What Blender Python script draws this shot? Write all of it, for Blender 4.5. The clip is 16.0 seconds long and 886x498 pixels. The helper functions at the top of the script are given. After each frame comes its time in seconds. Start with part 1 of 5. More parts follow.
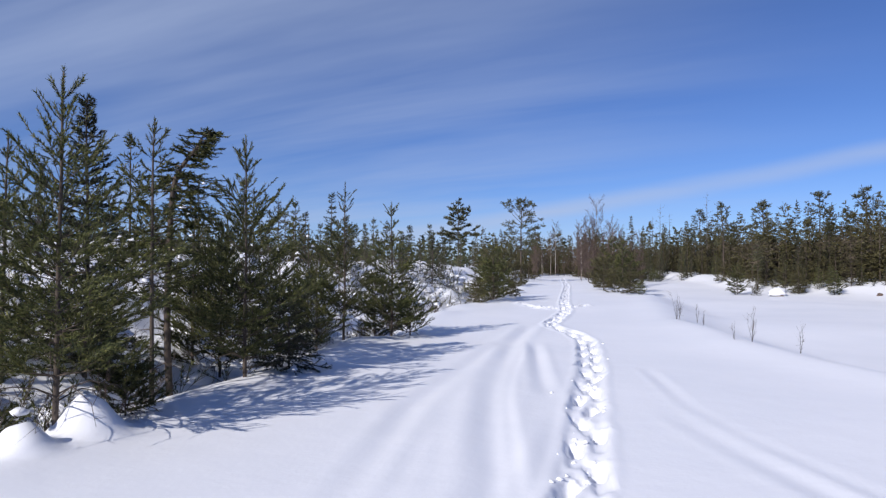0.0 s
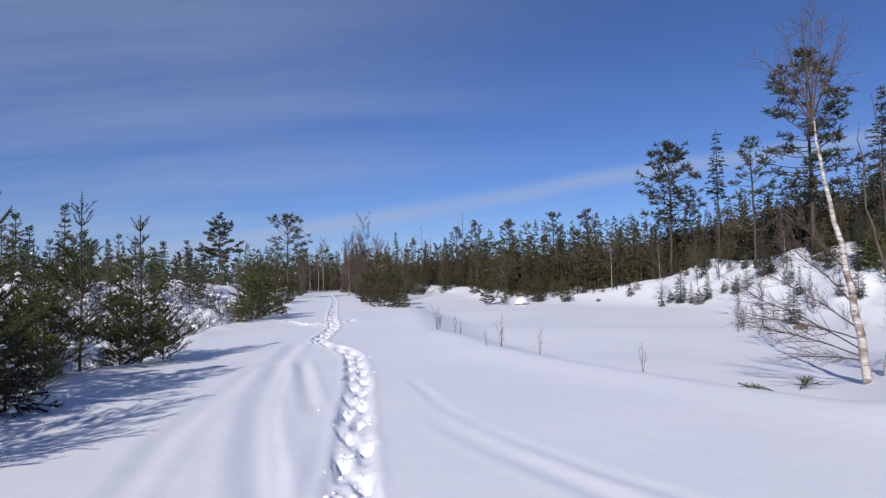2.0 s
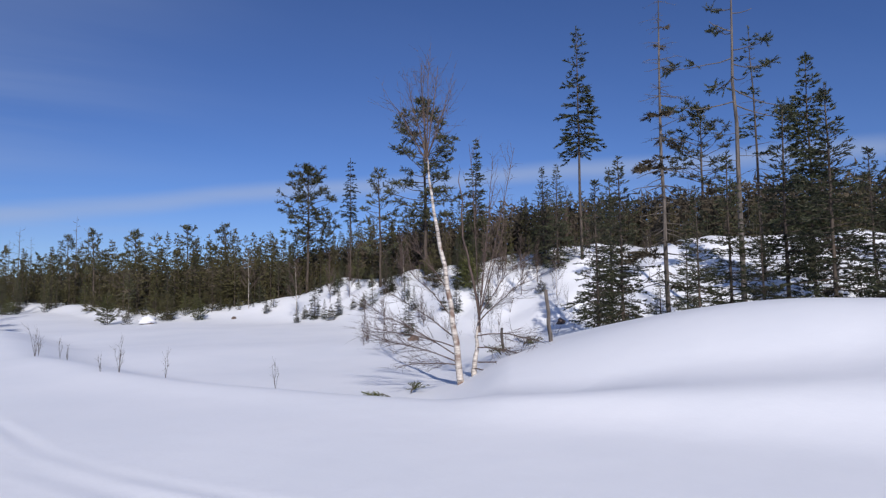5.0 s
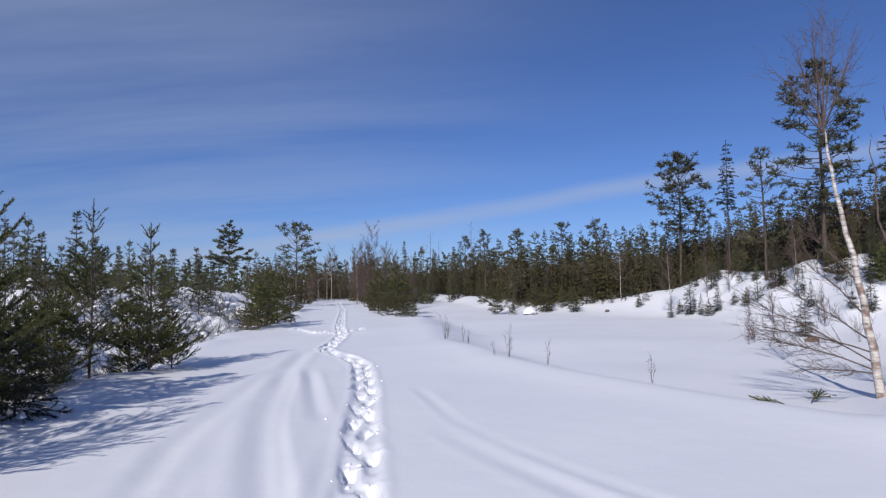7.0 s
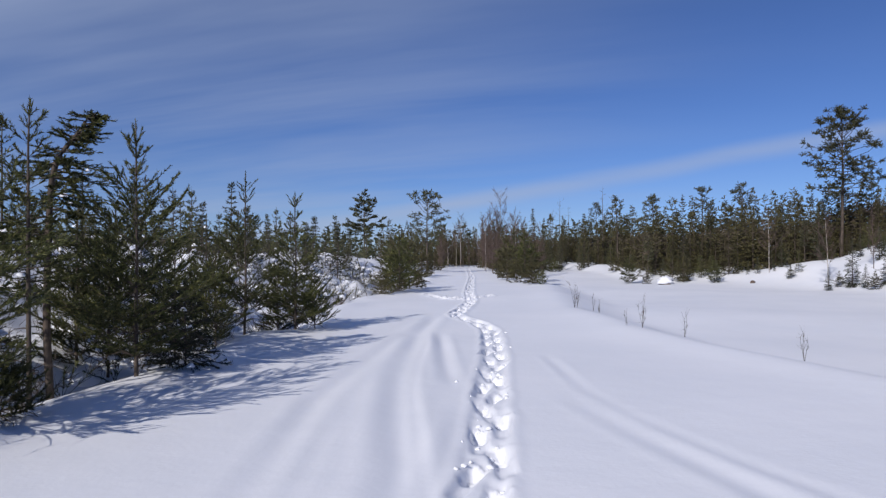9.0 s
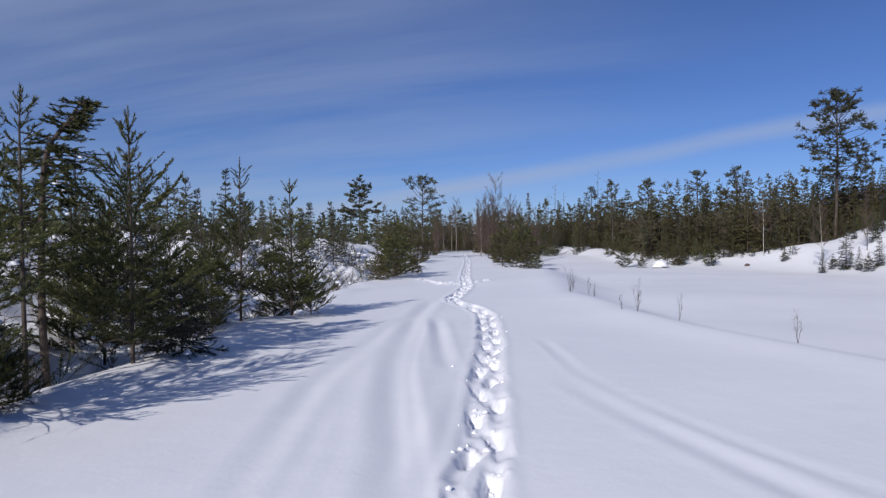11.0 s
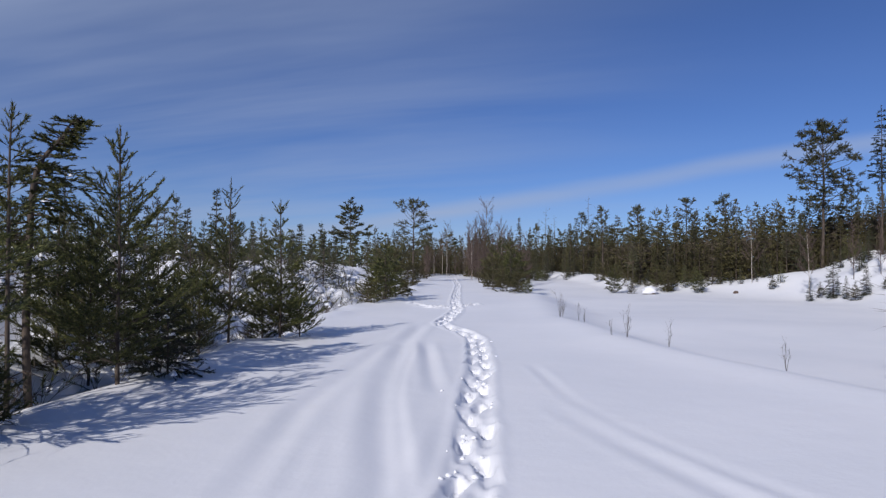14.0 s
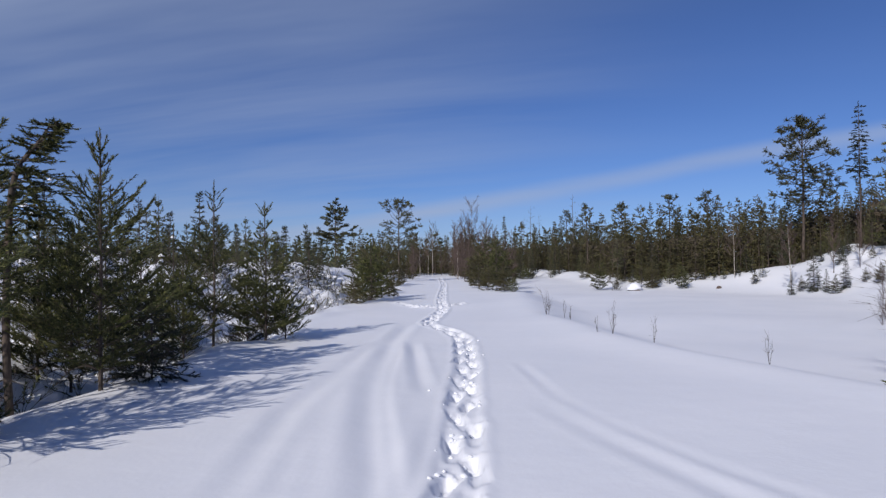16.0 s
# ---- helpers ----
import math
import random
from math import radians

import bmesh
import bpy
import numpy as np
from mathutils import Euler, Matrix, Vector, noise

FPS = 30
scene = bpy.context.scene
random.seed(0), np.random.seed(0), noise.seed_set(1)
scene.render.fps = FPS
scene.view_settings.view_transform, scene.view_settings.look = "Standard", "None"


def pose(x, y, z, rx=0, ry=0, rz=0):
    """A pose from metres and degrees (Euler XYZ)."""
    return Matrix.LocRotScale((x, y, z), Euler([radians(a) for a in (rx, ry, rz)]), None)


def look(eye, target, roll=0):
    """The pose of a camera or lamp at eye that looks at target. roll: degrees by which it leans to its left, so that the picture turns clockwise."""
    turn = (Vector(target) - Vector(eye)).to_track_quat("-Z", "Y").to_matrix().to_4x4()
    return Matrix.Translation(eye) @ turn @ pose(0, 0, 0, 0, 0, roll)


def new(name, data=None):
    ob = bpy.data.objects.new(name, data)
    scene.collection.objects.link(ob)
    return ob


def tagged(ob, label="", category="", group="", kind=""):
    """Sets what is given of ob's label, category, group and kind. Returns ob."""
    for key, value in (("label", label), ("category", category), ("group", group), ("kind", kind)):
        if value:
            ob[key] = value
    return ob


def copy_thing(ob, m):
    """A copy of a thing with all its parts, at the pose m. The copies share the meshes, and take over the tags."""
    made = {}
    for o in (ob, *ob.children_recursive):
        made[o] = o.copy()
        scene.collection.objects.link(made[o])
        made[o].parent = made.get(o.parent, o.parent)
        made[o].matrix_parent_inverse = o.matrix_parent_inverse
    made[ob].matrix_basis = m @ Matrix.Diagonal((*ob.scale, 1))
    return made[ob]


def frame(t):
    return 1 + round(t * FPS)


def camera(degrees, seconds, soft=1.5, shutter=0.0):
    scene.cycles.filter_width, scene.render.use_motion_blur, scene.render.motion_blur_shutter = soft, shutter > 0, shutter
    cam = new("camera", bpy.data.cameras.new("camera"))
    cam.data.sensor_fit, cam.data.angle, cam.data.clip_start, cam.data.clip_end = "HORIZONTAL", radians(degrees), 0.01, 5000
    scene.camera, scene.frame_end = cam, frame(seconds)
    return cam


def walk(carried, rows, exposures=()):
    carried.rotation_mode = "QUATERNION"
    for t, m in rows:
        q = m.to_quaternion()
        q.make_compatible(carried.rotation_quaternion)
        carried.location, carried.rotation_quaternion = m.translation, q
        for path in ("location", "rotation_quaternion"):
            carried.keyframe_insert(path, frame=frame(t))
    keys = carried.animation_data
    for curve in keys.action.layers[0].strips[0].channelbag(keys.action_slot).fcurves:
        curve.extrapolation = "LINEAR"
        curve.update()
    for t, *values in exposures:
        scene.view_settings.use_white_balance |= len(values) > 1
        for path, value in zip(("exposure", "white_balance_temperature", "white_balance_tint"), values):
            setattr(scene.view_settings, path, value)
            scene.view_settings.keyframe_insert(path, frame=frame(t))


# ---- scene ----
cam = camera(70.6, 16.0, soft=1.3)
EYE = 1.6
# seconds, then yaw, pitch and roll in degrees; the eye turns on a hand's-width circle above the trail
TURNS = [
    (0.0, 9.58, 1.34, -0.06),
    (0.5, 1.69, 1.70, -0.52),
    (1.0, -3.24, 2.29, -0.08),
    (1.5, -6.32, 2.48, 0.89),
    (2.0, -11.42, 2.60, 1.12),
    (2.5, -17.07, 2.62, 0.83),
    (3.0, -22.63, 2.78, 0.59),
    (3.5, -28.57, 3.01, 1.00),
    (3.7, -31.12, 3.09, 0.90),
    (4.2, -37.60, 3.30, 0.85),
    (4.7, -42.60, 3.50, 0.80),
    (5.2, -43.80, 3.65, 0.75),
    (5.5, -41.20, 3.70, 0.75),
    (5.8, -36.65, 3.70, 0.80),
    (6.0, -31.67, 3.55, 1.00),
    (6.5, -19.97, 3.51, 0.74),
    (7.0, -10.67, 3.46, 0.69),
    (7.5, -4.57, 2.85, 0.66),
    (8.0, -0.17, 1.73, 0.59),
    (8.5, 0.80, 1.10, 0.22),
    (9.0, 1.02, 0.55, 0.19),
    (10.2, 0.80, -0.60, 0.40),
    (11.3, 0.54, -0.81, 0.67),
    (11.5, 0.59, 0.15, 0.82),
    (12.0, 0.40, 1.48, 0.79),
    (12.5, 0.91, 2.23, 1.54),
    (13.0, 0.48, 2.18, -0.87),
    (13.5, -0.23, 1.84, 0.13),
    (14.0, -0.24, 1.34, -0.19),
    (14.5, 0.00, 1.34, 0.22),
    (15.0, -0.61, 1.24, 0.41),
    (15.5, -1.35, 1.27, 0.22),
    (16.0, -1.54, 1.30, 0.67),
]
SWING = 0.05
walk(cam, [(t, pose(-SWING * math.sin(radians(yaw)), SWING * (math.cos(radians(yaw)) - 1), EYE, 90 + pitch, roll, yaw))
           for t, yaw, pitch, roll in TURNS], exposures=[(0.0, 0.27), (0.5, 0.14), (1.5, 0.05), (3.0, 0.0), (6.0, 0.02), (9.0, -0.03), (13.0, -0.08), (16.0, -0.09)])

# ---- sky and sun ----
SUN_BEARING, SUN_HEIGHT = 213.0, 33.0      # the sun stands behind and to the left of the trail
world = bpy.data.worlds.new("sky")
scene.world = world
world.use_nodes = True
nt = world.node_tree
nt.nodes.clear()


def link(tree, a, b):
    tree.links.new(a, b)


def node(tree, kind, **values):
    n = tree.nodes.new(kind)
    for key, value in values.items():
        n.inputs[key].default_value = value
    return n


sky = nt.nodes.new("ShaderNodeTexSky")
sky.sky_type = "NISHITA"
sky.sun_disc = False
sky.sun_elevation = radians(SUN_HEIGHT)
sky.sun_rotation = radians(SUN_BEARING)
sky.altitude = 1500
sky.air_density, sky.dust_density, sky.ozone_density = 1.0, 0.0, 4.0
coord = nt.nodes.new("ShaderNodeTexCoord")
deep = nt.nodes.new("ShaderNodeMix")
deep.data_type, deep.blend_type = "RGBA", "MULTIPLY"
deep.inputs["Factor"].default_value = 1.0
deep.inputs["B"].default_value = (0.70, 0.855, 1.27, 1)
link(nt, sky.outputs["Color"], deep.inputs["A"])


def maths(tree, kind, a, b=None):
    m = tree.nodes.new("ShaderNodeMath")
    m.operation = kind
    for socket, value in zip(m.inputs, (a, b)):
        if isinstance(value, (int, float)):
            socket.default_value = value
        elif value is not None:
            link(tree, value, socket)
    return m.outputs["Value"]


def span(tree, value, a, b, c, d):
    m = tree.nodes.new("ShaderNodeMapRange")
    m.interpolation_type = "SMOOTHSTEP"
    for key, v in (("From Min", a), ("From Max", b), ("To Min", c), ("To Max", d)):
        m.inputs[key].default_value = v
    link(tree, value, m.inputs["Value"])
    return m.outputs["Result"]


def streaked(scale, turn, size, detail, warp):
    mp = nt.nodes.new("ShaderNodeMapping")
    mp.inputs["Rotation"].default_value = [radians(a) for a in turn]
    mp.inputs["Scale"].default_value = scale
    link(nt, coord.outputs["Generated"], mp.inputs["Vector"])
    n = node(nt, "ShaderNodeTexNoise", Scale=size, Detail=detail, Roughness=0.5, Distortion=warp)
    link(nt, mp.outputs["Vector"], n.inputs["Vector"])
    return n.outputs["Fac"]


def along(direction):
    dot = nt.nodes.new("ShaderNodeVectorMath")
    dot.operation = "DOT_PRODUCT"
    dot.inputs[1].default_value = direction
    link(nt, coord.outputs["Generated"], dot.inputs[0])
    return dot.outputs["Value"]


def heading(bearing, lift):
    return Vector((math.sin(radians(bearing)) * math.cos(radians(lift)), math.cos(radians(bearing)) * math.cos(radians(lift)), math.sin(radians(lift))))


# thin cirrus: a broad streaky veil high on the left, and one long thin streamer low over the wood
def drawn_out(bearing, far, size, detail, warp, shift):
    """Noise on a high flat layer, drawn out along a bearing."""
    lift = maths(nt, "MAXIMUM", maths(nt, "ADD", along((0, 0, 1)), 0.10), 0.05)
    a = maths(nt, "DIVIDE", along(heading(bearing, 0)), lift)
    c = maths(nt, "DIVIDE", along(heading(bearing + 90, 0)), lift)
    v = nt.nodes.new("ShaderNodeCombineXYZ")
    link(nt, maths(nt, "MULTIPLY", a, 1.0 / far), v.inputs["X"])
    link(nt, maths(nt, "ADD", c, shift), v.inputs["Y"])
    n = node(nt, "ShaderNodeTexNoise", Scale=size, Detail=detail, Roughness=0.55, Distortion=warp)
    link(nt, v.outputs["Vector"], n.inputs["Vector"])
    return n.outputs["Fac"]


veil_noise = drawn_out(-76, 4.5, 0.9, 5.0, 0.3, 1.7)
veil_fine = drawn_out(-70, 6.0, 2.6, 4.0, 0.2, 4.2)
veil_side = span(nt, along(heading(-60, 22)), 0.10, 0.95, 0.04, 1.0)
veil = maths(nt, "MULTIPLY", maths(nt, "ADD", span(nt, veil_noise, 0.30, 0.70, 0.0, 0.56), span(nt, veil_fine, 0.45, 0.75, 0.0, 0.10)), veil_side)
axis = heading(-4, 4.0).cross(heading(28.5, 8.6)).normalized()
off = maths(nt, "ABSOLUTE", maths(nt, "ADD", along(axis), maths(nt, "MULTIPLY", maths(nt, "SUBTRACT", streaked((1, 1, 1), (0, 0, 0), 3.0, 2.0, 0.0), 0.5), 0.02)))
streamer = maths(nt, "MULTIPLY", span(nt, off, 0.0, 0.022, 0.52, 0.0), span(nt, streaked((0.8, 0.8, 6), (0, 8, 0), 3.0, 3.0, 0.2), 0.25, 0.6, 0.35, 1.0))
second = maths(nt, "MULTIPLY", span(nt, maths(nt, "ABSOLUTE", maths(nt, "SUBTRACT", along(axis), 0.035)), 0.0, 0.05, 0.16, 0.0), veil_noise)
cover = maths(nt, "ADD", maths(nt, "ADD", veil, streamer), second)
cloud = nt.nodes.new("ShaderNodeMix")
cloud.data_type = "RGBA"
cloud.inputs["B"].default_value = (5.4, 6.5, 9.2, 1)
link(nt, cover, cloud.inputs["Factor"])
link(nt, deep.outputs["Result"], cloud.inputs["A"])
air = node(nt, "ShaderNodeBackground", Strength=0.068)
link(nt, cloud.outputs["Result"], air.inputs["Color"])
out = nt.nodes.new("ShaderNodeOutputWorld")
link(nt, air.outputs["Background"], out.inputs["Surface"])

sun = new("sun", bpy.data.lights.new("sun", "SUN"))
sun.data.energy, sun.data.angle, sun.data.color = 3.75, radians(0.55), (1.0, 0.94, 0.89)
sb, sh = radians(SUN_BEARING), radians(SUN_HEIGHT)
sun.matrix_world = look((60 * math.sin(sb) * math.cos(sh), 60 * math.cos(sb) * math.cos(sh), 60 * math.sin(sh)), (0, 0, 0))


# ---- materials ----
def material(name):
    m = bpy.data.materials.new(name)
    m.use_nodes = True
    t = m.node_tree
    return m, t, t.nodes["Principled BSDF"]


def ramp(tree, source, stops):
    r = tree.nodes.new("ShaderNodeValToRGB")
    while len(r.color_ramp.elements) < len(stops):
        r.color_ramp.elements.new(0.5)
    for e, (at_, col) in zip(r.color_ramp.elements, stops):
        e.position, e.color = at_, (*col, 1)
    link(tree, source, r.inputs["Fac"])
    return r.outputs["Color"]


def snow_material(name, scale, depth):
    m, t, b = material(name)
    co = t.nodes.new("ShaderNodeTexCoord")
    broad = node(t, "ShaderNodeTexNoise", Scale=0.35, Detail=4.0)
    link(t, co.outputs["Object"], broad.inputs["Vector"])
    link(t, ramp(t, broad.outputs["Fac"], [(0.3, (0.80, 0.82, 0.86)), (0.7, (0.87, 0.88, 0.91))]), b.inputs["Base Color"])
    b.inputs["Roughness"].default_value = 0.55
    b.inputs["Specular IOR Level"].default_value = 0.25
    fine = node(t, "ShaderNodeTexNoise", Scale=scale, Detail=6.0, Roughness=0.6)
    link(t, co.outputs["Object"], fine.inputs["Vector"])
    soft = node(t, "ShaderNodeTexNoise", Scale=scale * 0.11, Detail=3.0, Roughness=0.5)
    link(t, co.outputs["Object"], soft.inputs["Vector"])
    b1 = node(t, "ShaderNodeBump", Strength=0.16, Distance=depth)
    link(t, fine.outputs["Fac"], b1.inputs["Height"])
    b2 = node(t, "ShaderNodeBump", Strength=0.16, Distance=depth * 5)
    link(t, soft.outputs["Fac"], b2.inputs["Height"])
    link(t, b1.outputs["Normal"], b2.inputs["Normal"])
    link(t, b2.outputs["Normal"], b.inputs["Normal"])
    return m


def foliage_material(name, dark, light, tint):
    m, t, b = material(name)
    geo = t.nodes.new("ShaderNodeNewGeometry")
    info = t.nodes.new("ShaderNodeObjectInfo")
    leaf = ramp(t, geo.outputs["Random Per Island"], [(0.0, dark), (0.75, light), (1.0, tint)])
    shift = node(t, "ShaderNodeHueSaturation", Fac=1.0)
    vary = t.nodes.new("ShaderNodeMapRange")
    vary.inputs["To Min"].default_value, vary.inputs["To Max"].default_value = 0.7, 1.3
    link(t, info.outputs["Random"], vary.inputs["Value"])
    link(t, vary.outputs["Result"], shift.inputs["Value"])
    link(t, leaf, shift.inputs["Color"])
    link(t, shift.outputs["Color"], b.inputs["Base Color"])
    b.inputs["Roughness"].default_value = 0.55
    b.inputs["Specular IOR Level"].default_value = 0.3
    return m


def bark_material(name, dark, light, scale, stretch=0.25, depth=0.01):
    m, t, b = material(name)
    co = t.nodes.new("ShaderNodeTexCoord")
    mp = t.nodes.new("ShaderNodeMapping")
    mp.inputs["Scale"].default_value = (1, 1, stretch)
    link(t, co.outputs["Object"], mp.inputs["Vector"])
    n = node(t, "ShaderNodeTexNoise", Scale=scale, Detail=6.0, Roughness=0.65)
    link(t, mp.outputs["Vector"], n.inputs["Vector"])
    link(t, ramp(t, n.outputs["Fac"], [(0.35, dark), (0.65, light)]), b.inputs["Base Color"])
    bump = node(t, "ShaderNodeBump", Strength=0.6, Distance=depth)
    link(t, n.outputs["Fac"], bump.inputs["Height"])
    link(t, bump.outputs["Normal"], b.inputs["Normal"])
    b.inputs["Roughness"].default_value = 0.85
    return m


SNOW = snow_material("wind-packed snow", 18.0, 0.012)
CRUST = snow_material("clumped snow", 40.0, 0.02)
PINE = foliage_material("jack pine needles", (0.027, 0.034, 0.011), (0.090, 0.099, 0.028), (0.20, 0.19, 0.065))
OLIVE = foliage_material("sunlit pine needles", (0.036, 0.033, 0.014), (0.084, 0.076, 0.030), (0.130, 0.110, 0.048))
SPRUCE = foliage_material("spruce needles", (0.020, 0.026, 0.014), (0.055, 0.065, 0.030), (0.105, 0.10, 0.055))
TALLPINE = foliage_material("red pine needles", (0.034, 0.038, 0.019), (0.090, 0.094, 0.046), (0.155, 0.145, 0.08))
BARK = bark_material("grey-brown conifer bark", (0.032, 0.024, 0.019), (0.12, 0.092, 0.072), 14.0)
TWIG = bark_material("dead grey-brown twigs", (0.045, 0.034, 0.028), (0.12, 0.092, 0.074), 30.0)
REDTWIG = bark_material("reddish bare twigs", (0.055, 0.038, 0.032), (0.15, 0.105, 0.088), 30.0)
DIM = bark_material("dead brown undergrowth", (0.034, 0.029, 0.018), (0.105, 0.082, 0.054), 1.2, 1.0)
SILVER = bark_material("weathered silver wood", (0.05, 0.042, 0.036), (0.19, 0.16, 0.14), 16.0, 0.1)
ROCK = bark_material("brown-grey stone", (0.05, 0.035, 0.03), (0.20, 0.14, 0.11), 7.0, 1.0, 0.03)


def birch_material():
    m, t, b = material("white birch bark")
    co = t.nodes.new("ShaderNodeTexCoord")
    mp = t.nodes.new("ShaderNodeMapping")
    mp.inputs["Scale"].default_value = (3, 3, 16)
    link(t, co.outputs["Object"], mp.inputs["Vector"])
    bands = node(t, "ShaderNodeTexNoise", Scale=1.6, Detail=4.0, Roughness=0.7)
    link(t, mp.outputs["Vector"], bands.inputs["Vector"])
    scars = node(t, "ShaderNodeTexNoise", Scale=5.0, Detail=3.0)
    link(t, co.outputs["Object"], scars.inputs["Vector"])
    col = ramp(t, bands.outputs["Fac"], [(0.34, (0.06, 0.045, 0.04)), (0.46, (0.45, 0.40, 0.35)), (0.64, (0.70, 0.65, 0.59))])
    mix = t.nodes.new("ShaderNodeMix")
    mix.data_type = "RGBA"
    mix.inputs["B"].default_value = (0.20, 0.13, 0.10, 1)
    sc = t.nodes.new("ShaderNodeMapRange")
    sc.inputs["From Min"].default_value, sc.inputs["From Max"].default_value = 0.50, 0.62
    link(t, scars.outputs["Fac"], sc.inputs["Value"])
    link(t, sc.outputs["Result"], mix.inputs["Factor"])
    link(t, col, mix.inputs["A"])
    link(t, mix.outputs["Result"], b.inputs["Base Color"])
    b.inputs["Roughness"].default_value = 0.6
    return m


BIRCH = birch_material()


# ---- mesh tools ----
class Shape:
    """Gathers points and triangles, and turns them into one mesh."""

    def __init__(self):
        self.v, self.f, self.n = [], [], 0

    def add(self, v, f):
        v, f = np.asarray(v, float).reshape(-1, 3), np.asarray(f, int).reshape(-1, 3)
        self.v.append(v)
        self.f.append(f + self.n)
        self.n += len(v)

    def tube(self, pts, radii, sides=6):
        pts, radii = np.asarray(pts, float), np.asarray(radii, float)
        k = len(pts)
        way = np.gradient(pts, axis=0)
        way /= np.linalg.norm(way, axis=1)[:, None] + 1e-9
        ref = np.where(np.abs(way[:, 2:3]) > 0.9, [[1.0, 0, 0]], [[0, 0, 1.0]])
        a = np.cross(way, ref)
        a /= np.linalg.norm(a, axis=1)[:, None] + 1e-9
        b = np.cross(way, a)
        ang = np.arange(sides) * 2 * np.pi / sides
        ring = pts[:, None] + radii[:, None, None] * (a[:, None] * np.cos(ang)[None, :, None] + b[:, None] * np.sin(ang)[None, :, None])
        v = np.concatenate([ring.reshape(-1, 3), pts[-1:]])
        i, j = np.meshgrid(np.arange(k - 1), np.arange(sides), indexing="ij")
        q0, q1 = (i * sides + j).ravel(), (i * sides + (j + 1) % sides).ravel()
        q2, q3 = q1 + sides, q0 + sides
        cap = (k - 1) * sides + np.arange(sides)
        f = np.concatenate([np.stack([q0, q1, q2], 1), np.stack([q0, q2, q3], 1),
                            np.stack([cap, (k - 1) * sides + (np.arange(sides) + 1) % sides, np.full(sides, k * sides)], 1)])
        self.add(v, f)

    def twigs(self, p0, p1, r):
        """Many thin straight three-sided spikes from p0 to p1."""
        p0, p1 = np.asarray(p0, float).reshape(-1, 3), np.asarray(p1, float).reshape(-1, 3)
        n = len(p0)
        if not n:
            return
        r = np.broadcast_to(np.asarray(r, float), (n,))[:, None]
        way = p1 - p0
        way /= np.linalg.norm(way, axis=1)[:, None] + 1e-9
        a = np.cross(way, np.where(np.abs(way[:, 2:3]) > 0.9, [[1.0, 0, 0]], [[0, 0, 1.0]]))
        a /= np.linalg.norm(a, axis=1)[:, None] + 1e-9
        b = np.cross(way, a)
        v = np.stack([p0 + a * r, p0 - 0.5 * a * r + 0.87 * b * r, p0 - 0.5 * a * r - 0.87 * b * r, p1], 1).reshape(-1, 3)
        base = np.arange(n)[:, None] * 4
        f = np.stack([base + [0, 1, 3], base + [1, 2, 3], base + [2, 0, 3]], 1).reshape(-1, 3)
        self.add(v, f)

    def needles(self, rng, p0, p1, per_metre, length, width, spread_=0.75):
        """Brushes of flat pointed needles round the shoots p0 to p1."""
        p0, p1 = np.asarray(p0, float).reshape(-1, 3), np.asarray(p1, float).reshape(-1, 3)
        size = np.linalg.norm(p1 - p0, axis=1)
        count = np.maximum(2, rng.poisson(size * per_metre + 0.5))
        idx = np.repeat(np.arange(len(p0)), count)
        n = len(idx)
        s = rng.random(n) ** 0.85
        way = (p1 - p0)[idx] / (size[idx][:, None] + 1e-9)
        foot = p0[idx] + (p1 - p0)[idx] * s[:, None]
        rad = rng.normal(size=(n, 3))
        rad -= way * (rad * way).sum(1)[:, None]
        rad /= np.linalg.norm(rad, axis=1)[:, None] + 1e-9
        lean = rng.uniform(0.35, 1.15, n) * spread_
        out_ = way * np.cos(lean)[:, None] + rad * np.sin(lean)[:, None]
        tip = foot + out_ * (length * rng.uniform(0.7, 1.25, n))[:, None]
        side = np.cross(out_, rng.normal(size=(n, 3)))
        side *= (width * 0.5) / (np.linalg.norm(side, axis=1)[:, None] + 1e-9)
        v = np.stack([foot + side, foot - side, tip], 1).reshape(-1, 3)
        self.add(v, np.arange(3 * n).reshape(-1, 3))

    def lump(self, rng, centre, size, rings=5, sides=9, uneven=0.22):
        """A soft heap, flat below and rounded above."""
        th = np.linspace(0.05, 1.0, rings) * np.pi * 0.56
        ph = np.arange(sides) * 2 * np.pi / sides
        rr = 1 + uneven * rng.normal(size=(rings, sides))
        x = np.sin(th)[:, None] * np.cos(ph) * rr * size[0]
        y = np.sin(th)[:, None] * np.sin(ph) * rr * size[1]
        z = (np.cos(th)[:, None] + 0 * ph) * (1 + 0.1 * rng.normal(size=(rings, sides))) * size[2]
        v = np.concatenate([np.stack([x, y, z], -1).reshape(-1, 3), [[0, 0, size[2] * 1.02]]]) + np.asarray(centre)
        i, j = np.meshgrid(np.arange(rings - 1), np.arange(sides), indexing="ij")
        q0, q1 = (i * sides + j).ravel(), (i * sides + (j + 1) % sides).ravel()
        top = np.stack([np.arange(sides), (np.arange(sides) + 1) % sides, np.full(sides, rings * sides)], 1)
        self.add(v, np.concatenate([np.stack([q0, q0 + sides, q1 + sides], 1), np.stack([q0, q1 + sides, q1], 1), top]))

